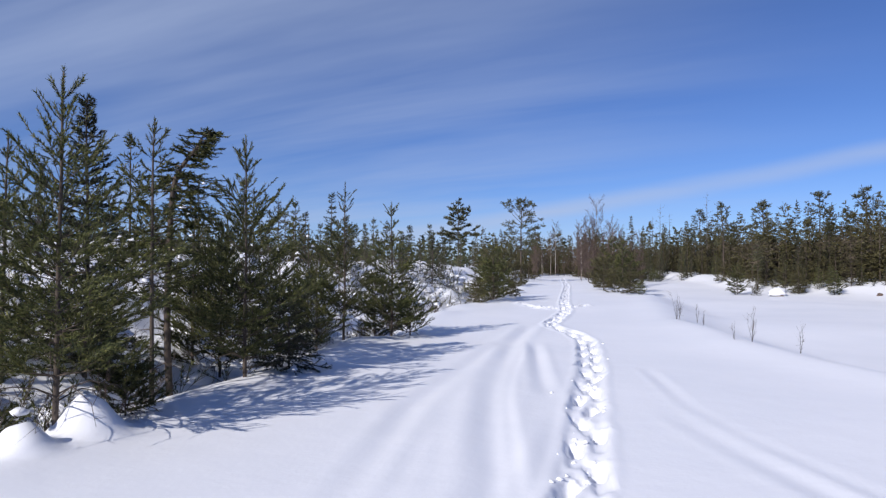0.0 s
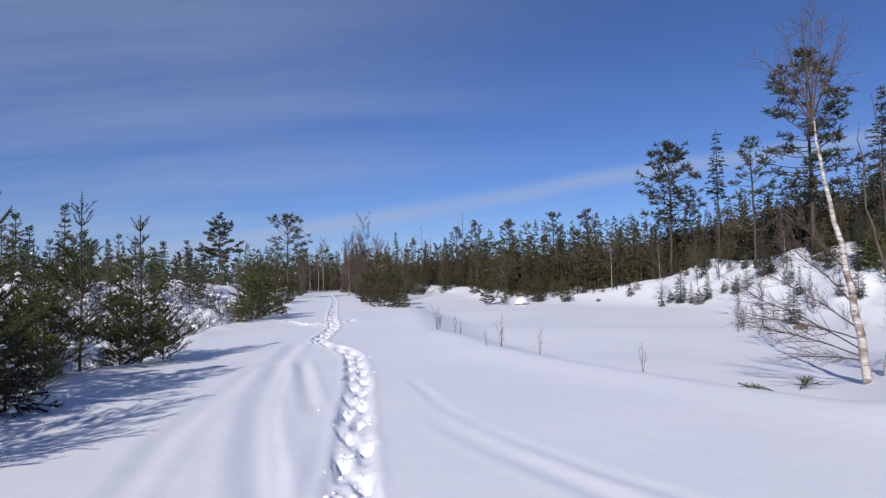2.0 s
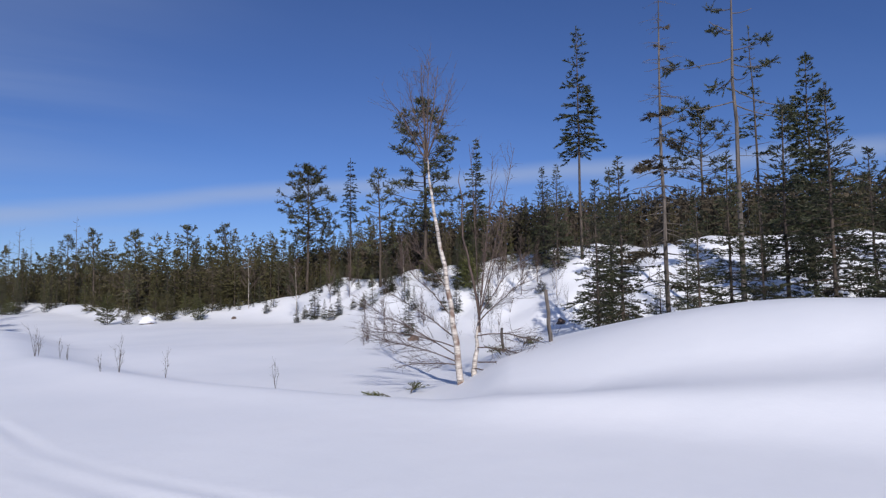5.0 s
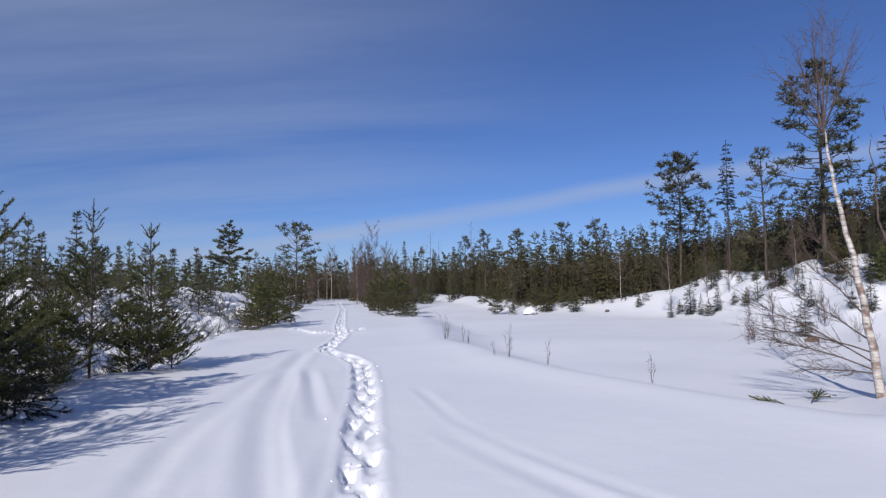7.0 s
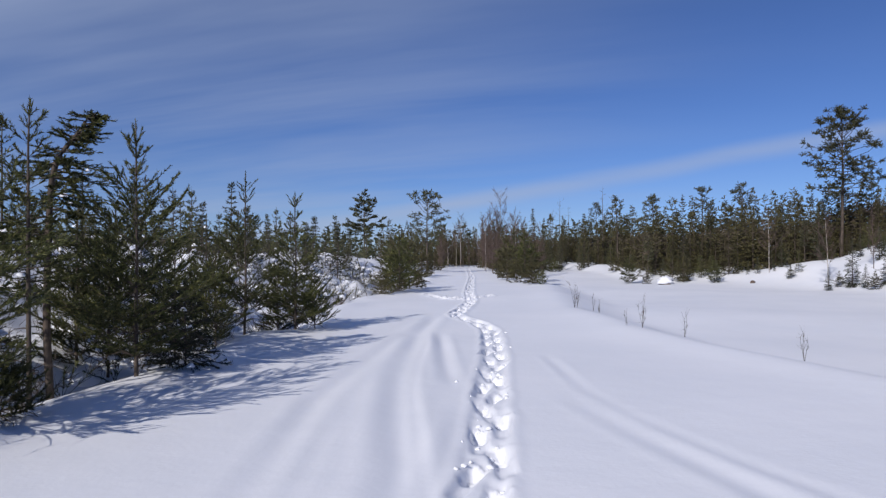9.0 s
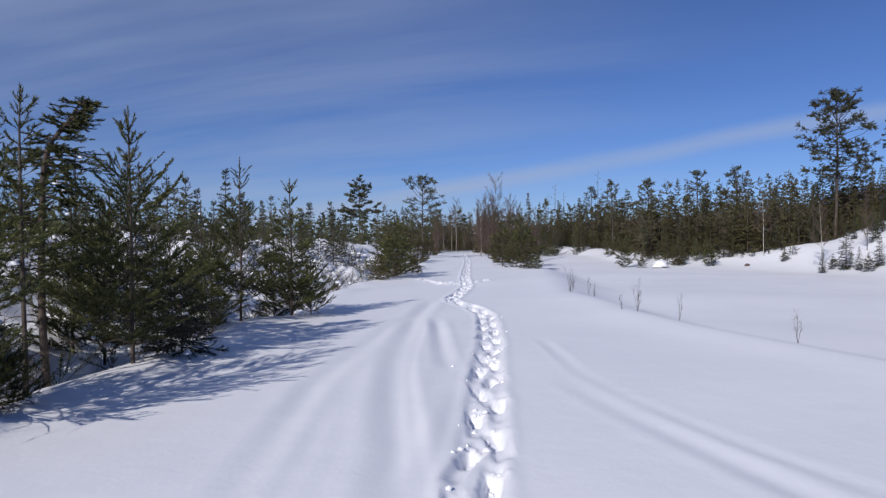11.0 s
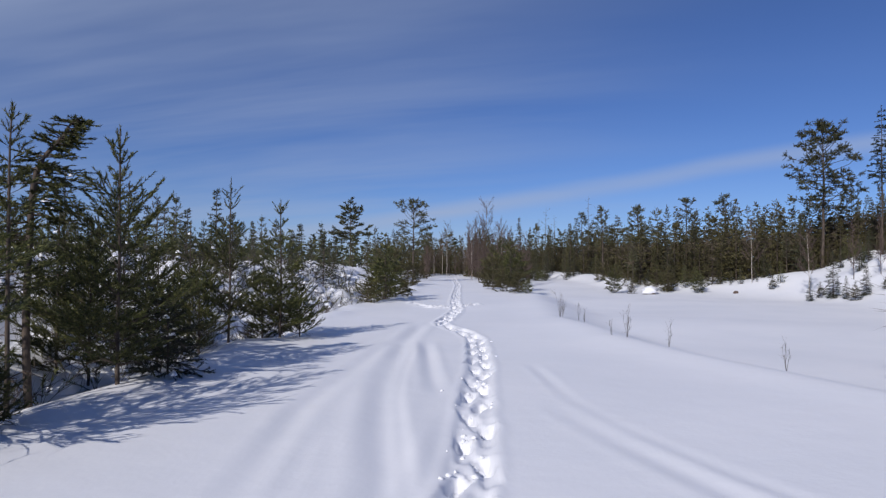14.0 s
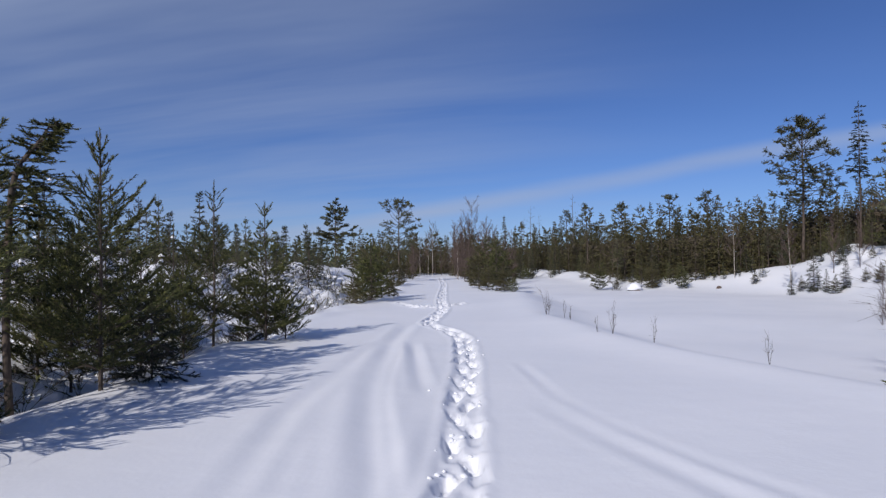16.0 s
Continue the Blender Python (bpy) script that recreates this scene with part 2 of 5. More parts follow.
    def mesh(self, name, mat, smooth=False, rest=None):
        """rest: another Shape and its material, joined on as a second material."""
        v, f = np.concatenate(self.v), np.concatenate(self.f)
        first = len(f)
        if rest:
            v2, f2 = np.concatenate(rest[0].v), np.concatenate(rest[0].f)
            v, f = np.concatenate([v, v2]), np.concatenate([f, f2 + len(v)])
        me = bpy.data.meshes.new(name)
        me.vertices.add(len(v))
        me.vertices.foreach_set("co", v.ravel())
        me.loops.add(f.size)
        me.loops.foreach_set("vertex_index", f.ravel())
        me.polygons.add(len(f))
        me.polygons.foreach_set("loop_start", np.arange(0, f.size, 3))
        me.materials.append(mat)
        if rest:
            me.materials.append(rest[1])
            me.polygons.foreach_set("material_index", (np.arange(len(f)) >= first).astype(np.int32))
        if smooth:
            me.polygons.foreach_set("use_smooth", np.ones(len(f), bool))
        me.update(calc_edges=True)
        me.validate()
        return me


def part(name, shape, mat, parent, label="", smooth=False, rest=None):
    """One mesh object under a thing."""
    ob = new(name, shape.mesh(name, mat, smooth, rest))
    ob.parent = parent
    if label:
        ob["label"] = label
    return ob


def at(bearing, metres):
    """The place at a bearing (degrees clockwise from the trail's way) and a distance from the standpoint."""
    return metres * math.sin(radians(bearing)), metres * math.cos(radians(bearing))


# ---- the ground ----
def smooth_step(a, b, x):
    u = np.clip((np.asarray(x, float) - a) / (b - a), 0, 1)
    return u * u * (3 - 2 * u)


WAVES = np.random.default_rng(5)
BUMPS = [(WAVES.uniform(0, 2 * np.pi), WAVES.uniform(0, 2 * np.pi), WAVES.uniform(0.75, 1.3)) for _ in range(14)]


def rough(x, y, size):
    """A rolling unevenness of about that wavelength, between -1 and 1."""
    s = 0
    for way, phase, k in BUMPS:
        s = s + np.sin((x * np.cos(way) + y * np.sin(way)) * k * 2 * np.pi / size + phase)
    return s / 6.0


LEFT_Y, LEFT_X = [-60, 3, 7, 9.5, 12.5, 14.5, 18, 24, 27, 60, 120], [-4.4, -4.4, -4.5, -3.9, -4.1, -3.1, -3.6, -3.5, -2.2, -1.6, -1.2]
RIGHT_Y, RIGHT_X = [-60, 0, 4.2, 5.5, 8, 9.5, 11.4, 13.4, 19.5, 33, 60, 120], [12, 9.5, 7.2, 6.3, 5.4, 5.0, 4.3, 3.8, 3.5, 5.0, 4.2, 3.4]
# the way of the snowshoe trail, x and y
STEPS_WAY = np.array([(0.05, 2.6), (0.17, 4.3), (0.24, 4.9), (0.34, 6.2), (0.46, 8.0), (0.62, 9.7), (0.72, 11.6), (0.76, 13.6),
                      (0.52, 15.0), (0.1, 16.3), (0.03, 17.0), (0.27, 19.0), (0.58, 21.8), (0.60, 26.0), (0.83, 33.0), (1.3, 46.0), (1.5, 70.0)])
CROSS_WAY = np.array([(-1.15, 25.2), (-0.6, 23.4), (-0.1, 22.6), (0.6, 22.9), (1.4, 24.1)])


def stride(way, step, wide):
    """Footprints along a way: place, heading and which foot."""
    seg = np.linalg.norm(np.diff(way, axis=0), axis=1)
    run = np.concatenate([[0], np.cumsum(seg)])
    s = np.arange(0.1, run[-1], step)
    x, y = np.interp(s, run, way[:, 0]), np.interp(s, run, way[:, 1])
    dx, dy = np.gradient(x), np.gradient(y)
    h = np.hypot(dx, dy)
    side = np.where(np.arange(len(s)) % 2, 1, -1) * wide
    return [(a + dy_ / h_ * w, b - dx_ / h_ * w, dx_ / h_, dy_ / h_) for a, b, dx_, dy_, h_, w in zip(x, y, dx, dy, h, side)]


PRINTS = stride(STEPS_WAY, 0.50, 0.092) + stride(CROSS_WAY, 0.30, 0.10)
RUTS = [  # old sled ruts under the newer snow: way, half width, depth
    ([(-0.30, 2.6), (-0.36, 3.6), (-0.41, 4.8), (-0.54, 5.85), (-0.73, 8.4), (-0.76, 12.8), (-0.45, 17.0)], 0.15, 0.055),
    ([(-0.02, 7.2), (-0.06, 8.0), (-0.14, 9.4), (-0.30, 13.3)], 0.10, 0.060),
    ([(-0.35, 2.6), (-0.25, 3.4), (-0.09, 4.5), (0.08, 5.85), (0.14, 7.2)], 0.11, 0.034),
    ([(-0.16, 3.6), (-0.22, 4.4), (-0.32, 5.6), (-0.50, 7.5), (-0.54, 9.5), (-0.48, 12.0)], 0.05, 0.010),
    ([(-1.35, 2.5), (-1.42, 4.3), (-1.55, 7.0), (-1.25, 10.3), (-0.9, 14.0)], 0.12, 0.026),
    ([(-1.05, 2.5), (-1.12, 4.6), (-1.22, 6.5)], 0.07, 0.014),
    ([(2.7, 2.4), (2.05, 4.3), (1.62, 5.6), (1.36, 6.6), (1.25, 7.6)], 0.11, 0.022),
    ([(3.0, 3.2), (2.25, 4.8), (1.85, 6.0), (1.55, 7.4), (1.45, 10.5)], 0.08, 0.014),
]


def way_distance(x, y, way):
    way = np.asarray(way, float)
    best = np.full(np.shape(x), 1e9)
    for (ax, ay), (bx, by) in zip(way[:-1], way[1:]):
        u = np.clip(((x - ax) * (bx - ax) + (y - ay) * (by - ay)) / ((bx - ax) ** 2 + (by - ay) ** 2), 0, 1)
        best = np.minimum(best, np.hypot(x - ax - u * (bx - ax), y - ay - u * (by - ay)))
    return best


def lie(x, y):
    """Height of the land, without tracks."""
    x, y = np.asarray(x, float), np.asarray(y, float)
    d = np.hypot(x, y)
    bear = np.degrees(np.arctan2(x, y))
    z = 0.03 * rough(x, y, 9.0) * smooth_step(3, 9, d)
    # left: a soft lip, a shallow ditch, then a brushy bank
    s = np.interp(y, LEFT_Y, LEFT_X) - x
    near = smooth_step(70, 35, y)
    z = z + 0.10 * np.exp(-((s + 0.2) / 0.5) ** 2) * (0.6 + 0.6 * rough(x, y, 3.0)) * near
    top = np.interp(y, [-20, 4, 10, 18, 26, 40, 70, 140], [2.0, 2.0, 2.0, 1.75, 1.45, 1.5, 0.9, 0.4])
    bank = smooth_step(0.8, 6.5, s)
    z = z + bank * top - 0.28 * np.exp(-((s - 1.0) / 0.7) ** 2) * near
    z = z + smooth_step(0.9, 2.2, s) * (0.30 * rough(x, y, 2.6) + 0.17 * rough(y, x, 1.1)) * smooth_step(90, 40, d)
    # two heaped drifts by the first pine
    for b_, d_, up_, wide_ in ((-39.2, 6.75, 0.36, 0.25), (-43.6, 6.3, 0.24, 0.20)):
        hx, hy = at(b_, d_)
        z = z + up_ * np.exp(-(((x - hx) ** 2 + (y - hy) ** 2) / wide_ ** 2) ** 1.3)
    # right: down to a flat snowed-over pond
    r = x - np.interp(y, RIGHT_Y, RIGHT_X)
    fall = smooth_step(-0.3, 2.8, r) * smooth_step(140, 60, y)
    z = z - 0.60 * fall + 0.07 * np.exp(-(r / 0.9) ** 2) * smooth_step(50, 25, y) + 0.06 * fall * rough(x, y, 14.0)
    # the far shore of the pond
    edge = np.interp(bear, [5, 10, 17, 24, 30, 34, 38, 44, 52, 62, 75, 110, 160], [95, 74, 52, 50, 48, 42, 35, 29, 26, 25, 24, 24, 24])
    shore = smooth_step(-2, 5, d - edge) * smooth_step(4, 9, bear)
    z = z + shore * (0.55 + 0.25 * rough(x, y, 6.0)) + 0.45 * smooth_step(50, 72, d) * smooth_step(6, 9, bear) * smooth_step(20, 15, bear)
    z = z + np.interp(bear, [15, 20, 26, 30, 34, 38], [0, 0.2, 0.65, 0.95, 0.5, 0]) * smooth_step(-4, 5, d - edge) * smooth_step(110, 70, d)
    # the hill on the right
    hill = np.interp(bear, [30, 32, 35, 40, 45, 52, 62, 70, 90, 120], [0.6, 1.4, 2.2, 2.6, 3.1, 3.5, 3.7, 3.8, 3.6, 3.0])
    z = z + hill * smooth_step(0, 12, d - edge) * smooth_step(27.5, 35, bear) * (1 + 0.06 * rough(x, y, 5.0))
    z = z + (0.22 * rough(x, y, 3.4) + 0.10 * rough(y, x, 1.5)) * smooth_step(0.5, 5, d - edge) * smooth_step(28, 38, bear) * smooth_step(60, 45, d)
    # a big drift in front of it
    drift = 1.9 * smooth_step(30, 76, bear) * smooth_step(150, 110, bear)
    z = z + drift * smooth_step(6.8, 13.7, d) * smooth_step(22, 14.5, d) * smooth_step(42, 50, bear)
    z = z + 0.3 * smooth_step(14, 22, d) * smooth_step(50, 58, bear)
    return z


def ground_height(x, y):
    z = lie(x, y)
    for way, half, deep in RUTS:
        q = way_distance(x, y, way)
        keep = 0.6 + 0.4 * rough(x * 0.6, y * 0.35, 2.1)
        for ex, ey in (way[0], way[-1]):
            keep = keep * (1 - np.exp(-((x - ex) ** 2 + (y - ey) ** 2) / 0.9))
        z = z - keep * deep * np.exp(-(q / half) ** 2) + keep * 0.35 * deep * np.exp(-((q - 2.0 * half) / (0.8 * half)) ** 2)
    trench = np.minimum(way_distance(x, y, STEPS_WAY), 9)
    edge = 0.185 + 0.02 * rough(x, y, 0.9)
    z = z - 0.030 * np.exp(-(trench / edge) ** 8) + 0.008 * np.exp(-((trench - edge - 0.07) / 0.05) ** 2)
    z = z + 0.004 * rough(x, y, 0.25) * np.exp(-(trench / 0.2) ** 4)
    # where another track meets it the snow is kicked up into ridges
    kicked = np.minimum(way_distance(x, y, CROSS_WAY), 9)
    z = z + (0.085 + 0.03 * rough(x, y, 0.5)) * np.exp(-((kicked - 0.05) / 0.17) ** 2)
    z = z + (0.045 + 0.035 * rough(x, y, 0.6)) * np.exp(-((trench - 0.10) / 0.12) ** 2) * smooth_step(13.5, 17, y)
    dice = random.Random(3)
    for px, py, hx, hy in PRINTS:
        k = dice.uniform(0.85, 1.15)
        px, py = px + dice.gauss(0, 0.014), py + dice.gauss(0, 0.03)
        turn = dice.gauss(0, 0.13)
        hx, hy = hx * math.cos(turn) - hy * math.sin(turn), hx * math.sin(turn) + hy * math.cos(turn)
        long, wide = dice.uniform(0.14, 0.18), dice.uniform(0.066, 0.080)
        near = (np.abs(x - px) < 1.0) & (np.abs(y - py) < 1.0)
        if not near.any():
            continue
        u, w = (x[near] - px) * hx + (y[near] - py) * hy, (x[near] - px) * hy - (y[near] - py) * hx
        wild = np.sin(u * 19 + px * 70) * np.cos(w * 23 + py * 31) + 0.5 * np.sin(u * 37 + w * 31 + py * 50)
        # a steep-walled hole, a slide leading into it, and broken snow pushed up ahead
        ahead = np.where(u > 0, np.abs(u / (1.25 * long)) ** 2.2, np.abs(u / long) ** 5)
        hole = np.exp(-ahead - ((w / (wide + 0.006 * wild)) ** 2) ** 3)
        drag = np.exp(-(((u + 0.30) / 0.26) ** 2) ** 2.5 - ((w / (wide * 0.92)) ** 2) ** 3)
        heap = np.exp(-((u - long * 0.75 - 0.012 * wild) / 0.085) ** 2 - ((w - 0.01) / 0.075) ** 2)
        grit = np.sin(u * 64 + px * 40 + 2 * wild) * np.sin(w * 70 + py * 60 + wild)
        z[near] += k * (-0.105 * hole - 0.042 * drag + 0.030 * heap * (1 + 0.6 * wild) + 0.015 * np.maximum(hole, heap) * (wild + 0.9 * grit))
    return z


def lines(*spans):
    """Grid lines: spans of (from, to, spacing at from, spacing at to)."""
    got = []
    for a, b, s0, s1 in spans:
        p = a
        while p < b - 1e-6:
            got.append(p)
            p += s0 + (s1 - s0) * (p - a) / (b - a)
    return np.array(got + [spans[-1][1]])


def make_ground():
    xs = lines((-3000, -300, 500, 60), (-300, -60, 40, 5), (-60, -16, 4, 0.5), (-16, -2.4, 0.34, 0.12), (-2.4, -0.5, 0.08, 0.05), (-0.5, 1.4, 0.025, 0.025),
               (1.4, 3, 0.04, 0.1), (3, 14, 0.12, 0.35), (14, 60, 0.5, 2.0), (60, 300, 5, 40), (300, 3000, 60, 500))
    ys = lines((-3000, -300, 500, 60), (-300, -30, 40, 5), (-30, 2.5, 3, 0.4), (2.5, 4, 0.08, 0.027), (4, 12, 0.027, 0.055), (12, 28, 0.06, 0.12),
               (28, 60, 0.25, 0.8), (60, 150, 1.5, 4), (150, 400, 10, 60), (400, 3000, 80, 500))
    gx, gy = np.meshgrid(xs, ys)
    gz = ground_height(gx, gy)
    s = Shape()
    nx = len(xs)
    i, j = np.meshgrid(np.arange(len(ys) - 1), np.arange(nx - 1), indexing="ij")
    q = (i * nx + j).ravel()
    s.add(np.stack([gx, gy, gz], -1), np.concatenate([np.stack([q, q + 1, q + nx + 1], 1), np.stack([q, q + nx + 1, q + nx], 1)]))
    ob = new("ground", s.mesh("ground", SNOW, True))
    return tagged(ob, "deep white snow with a trodden trail and old sled ruts", "snow field", kind="structure")


make_ground()


def height(x, y):
    return float(lie(np.array([x]), np.array([y]))[0])


# ---- trees ----
def unit(v):
    return v / (np.linalg.norm(v) + 1e-9)


def trunk_line(rng, tall, bend=0.02, lean=(0, 0), curl=None, steps=9):
    u = np.linspace(0, 1, steps)
    p = np.zeros((steps, 3))
    p[:, 2] = u * tall
    wob = np.cumsum(rng.normal(size=(steps, 2)) * bend * tall / steps, axis=0)
    p[:, :2] = wob + np.outer(u, lean)
    if curl:
        c = np.clip((u - curl[2]) / (1 - curl[2]), 0, 1) ** 1.6
        p[:, 0] += curl[0] * c
        p[:, 1] += curl[1] * c
        p[:, 2] -= 0.25 * abs(curl[0]) * c ** 2
    return p


def conifer(name, seed, tall, width, label, base=0.1, whorls=12, limbs=6, up=(0.1, 0.9), shape=1.0, bow=0.15, shoot=0.16, gap=0.10, side=0.42,
            per_metre=90, needle=0.06, thin=0.008, girth=0.0085, mat=None, lean=(0, 0), curl=None, bend=0.02, bare=0.15, ragged=0.25, leader=0.5,
            snow=0, dead=0, tuft=0.0, split=False, between=0.6, perk=0.0, crest=0.0, bark=None, category="tree"):
    """A conifer: a tapered trunk, whorls of limbs with side shoots, and needles round every shoot."""
    rng = np.random.default_rng(seed)
    tree = tagged(new(name), label, category)
    line = trunk_line(rng, tall, bend, lean, curl)
    us = np.linspace(0, 1, len(line))

    def on_trunk(u):
        return np.array([np.interp(u, us, line[:, k]) for k in range(3)])

    trunk = Shape()
    pts = np.vstack([line[0] - [0, 0, 0.25], line])
    trunk.tube(pts, np.concatenate([[girth * tall * 1.25], girth * tall * (1 - us) ** 0.8 + 0.006]), 7)
    part("trunk", trunk, bark or BARK, tree, smooth=True)
    scrub, green, s0, s1 = Shape(), Shape(), [], []
    caps = []
    for w in range(whorls):
        u = (w + rng.uniform(-0.25, 0.25)) / whorls
        u = np.clip(u, 0, 0.985 if not crest else 1 - 0.8 * crest / tall)
        f = base + (1 - base) * u
        start = on_trunk(f)
        reach = width * ((1 - u) ** shape * (0.35 + 0.65 * min(1, (u + 0.12) * 4)))
        reach = max(reach, crest * 0.7)
        rise = up[0] + (up[1] - up[0]) * u ** 1.3
        spin = rng.uniform(0, 2 * np.pi)
        n = max(2, int(round(limbs * rng.uniform(0.75, 1.2))))
        extra = rng.poisson(limbs * between) if not (crest and u > 0.6) else 0
        for k in range(n + extra):
            if k >= n:
                start = on_trunk(min(0.985, f + (1 - base) / whorls * rng.uniform(0.15, 0.9)))
            a = spin + 2 * np.pi * k / n + rng.normal() * 0.3
            ln = max(0.10, reach * rng.uniform(1 - 2 * ragged, 1 + ragged * 0.6) * (1.0 if k < n else 0.62))
            e = rise + rng.normal() * 0.14
            way = np.array([np.cos(a) * np.cos(e), np.sin(a) * np.cos(e), np.sin(e)])
            q = np.linspace(0, 1, 4)[:, None]
            wood = scrub
            limb = start + way * ln * q + np.array([0, 0, bow * ln]) * q ** 2 + rng.normal(size=(4, 3)) * 0.03 * ln * q
            if split and k < n:
                wood = Shape()
            wood.tube(limb, np.maximum(0.003, girth * 0.38 * tall * (1 - 0.8 * f) * np.array([1, 0.7, 0.45, 0.2]) * min(1, ln / (0.5 * width) + 0.3)), 4)
            if rng.random() < dead:
                m = max(2, int(ln / (gap * 1.6)))
                t = rng.uniform(0.2, 1, m)
                p = np.stack([np.interp(t, np.linspace(0, 1, 4), limb[:, c]) for c in range(3)], 1)
                wood.twigs(p, p + rng.normal(size=(m, 3)) * [0.14, 0.14, 0.06] * (ln + 0.2), 0.004)
                if split and k < n:
                    part("limb", wood, bark or BARK, tree)
                continue
            if split and k < n:
                part("limb", wood, bark or BARK, tree)
            if crest:
                s0 += [limb[1:2], limb[2:3]]
                s1 += [limb[2:3], limb[3:4]]
                if u > 0.68:
                    s0.append(limb[0:1] + (limb[1:2] - limb[0:1]) * 0.3)
                    s1.append(limb[1:2])
                    if rng.random() < 0.75:
                        continue
            m = max(2, int(ln * (1 - bare) / gap))
            t = bare + (1 - bare) * (np.arange(m) + rng.random(m)) / m
            if tuft:
                t = np.maximum(t, 1 - (1 - t) * (1 - tuft))
            p = np.stack([np.interp(t, np.linspace(0, 1, 4), limb[:, c]) for c in range(3)], 1)
            lat = unit(np.cross(way, [0, 0, 1]))
            sg = np.where(np.arange(m) % 2, 1, -1)[:, None]
            out_ = way * 0.75 + lat * sg * rng.uniform(0.45, 1.1, (m, 1)) + np.array([0, 0, 1]) * (rng.uniform(-0.18, 0.38, (m, 1)) + perk)
            out_ /= np.linalg.norm(out_, axis=1)[:, None]
            sl = (shoot * (0.3 + 0.7 * (1 - u)) * (1 + crest) + side * ln * (1 - t)) * rng.uniform(0.6, 1.2, m)
            end = p + out_ * sl[:, None]
            s0 += [p, limb[2:3]]
            s1 += [end, limb[3:4] + way * shoot * 0.5 * (1.1 - u)]
            long = sl > 0.28
            if long.any():
                mid = p[long] + (end - p)[long] * 0.5
                for sgn in (1, -1):
                    o2 = out_[long] + lat * sgn * 0.6 + rng.normal(size=(long.sum(), 3)) * 0.25
                    s0.append(mid)
                    s1.append(mid + o2 * (sl[long] * 0.42)[:, None])
            if snow and rng.random() < snow:
                c = limb[2] + (limb[3] - limb[2]) * rng.random()
                caps.append((c, ln))
    top = on_trunk(1.0)
    if split:
        for _ in range(9):      # dead lower branches
            p = on_trunk(rng.uniform(0.05, 0.25))
            a, ln = rng.uniform(0, 2 * np.pi), rng.uniform(0.3, 0.75) * width
            q = np.linspace(0, 1, 6)[:, None]
            arc = p + np.array([np.cos(a), np.sin(a), 0]) * ln * q + np.array([0, 0, 1]) * (0.25 * ln * np.sin(q * 3.0) - 0.12 * q) + rng.normal(size=(6, 3)) * 0.02 * q
            arc[:, 2] = np.maximum(arc[:, 2], 0.03)
            s = Shape()
            s.tube(arc, 0.008 * (1.05 - 0.85 * q[:, 0]), 4)
            t = rng.uniform(0.3, 1, 9)
            f = np.stack([np.interp(t, q[:, 0], arc[:, c]) for c in range(3)], 1)
            s.twigs(f, f + rng.normal(size=(9, 3)) * [0.11, 0.11, 0.07], 0.003)
            part("dead_branch", s, TWIG, tree)
    s0.append(on_trunk(1 - 0.8 * leader / tall)[None])
    s1.append((top + unit(line[-1] - line[-2]) * 0.03)[None])
    s0, s1 = np.concatenate(s0), np.concatenate(s1)
    scrub.twigs(s0, s1, 0.004)
    green.needles(rng, s0, s1, per_metre, needle, thin)
    part("crown", green, mat, tree, rest=(scrub, bark or BARK))
    if caps:
        for c, ln in caps:
            heap = Shape()
            heap.lump(rng, c + [0, 0, 0.01], (0.035 + 0.05 * ln, 0.035 + 0.05 * ln, 0.035 + 0.04 * ln), 4, 7)
            part("snow_cap", heap, CRUST, tree, "soft snow caught on a branch", smooth=True)
    return tree


def stand(tree, x, y, turn=0, sink=0.0):
    tree.matrix_basis = pose(x, y, height(x, y) - sink, 0, 0, turn)
    return tree


class Kinds:
    """Tree patterns; each stands once itself, then as copies."""

    def __init__(self, trees, talls):
        self.trees, self.talls, self.used = trees, talls, [False] * len(trees)

    def put(self, i, x, y, tall, turn, group=""):
        i %= len(self.trees)
        size = tall / self.talls[i]
        m = pose(x, y, height(x, y) - 0.05, 0, 0, turn) @ Matrix.Diagonal((size, size, size, 1))
        if self.used[i]:
            t = copy_thing(self.trees[i], m)
        else:
            t, self.used[i] = self.trees[i], True
            t.matrix_basis = m
        if group:
            t["group"] = group
        return t


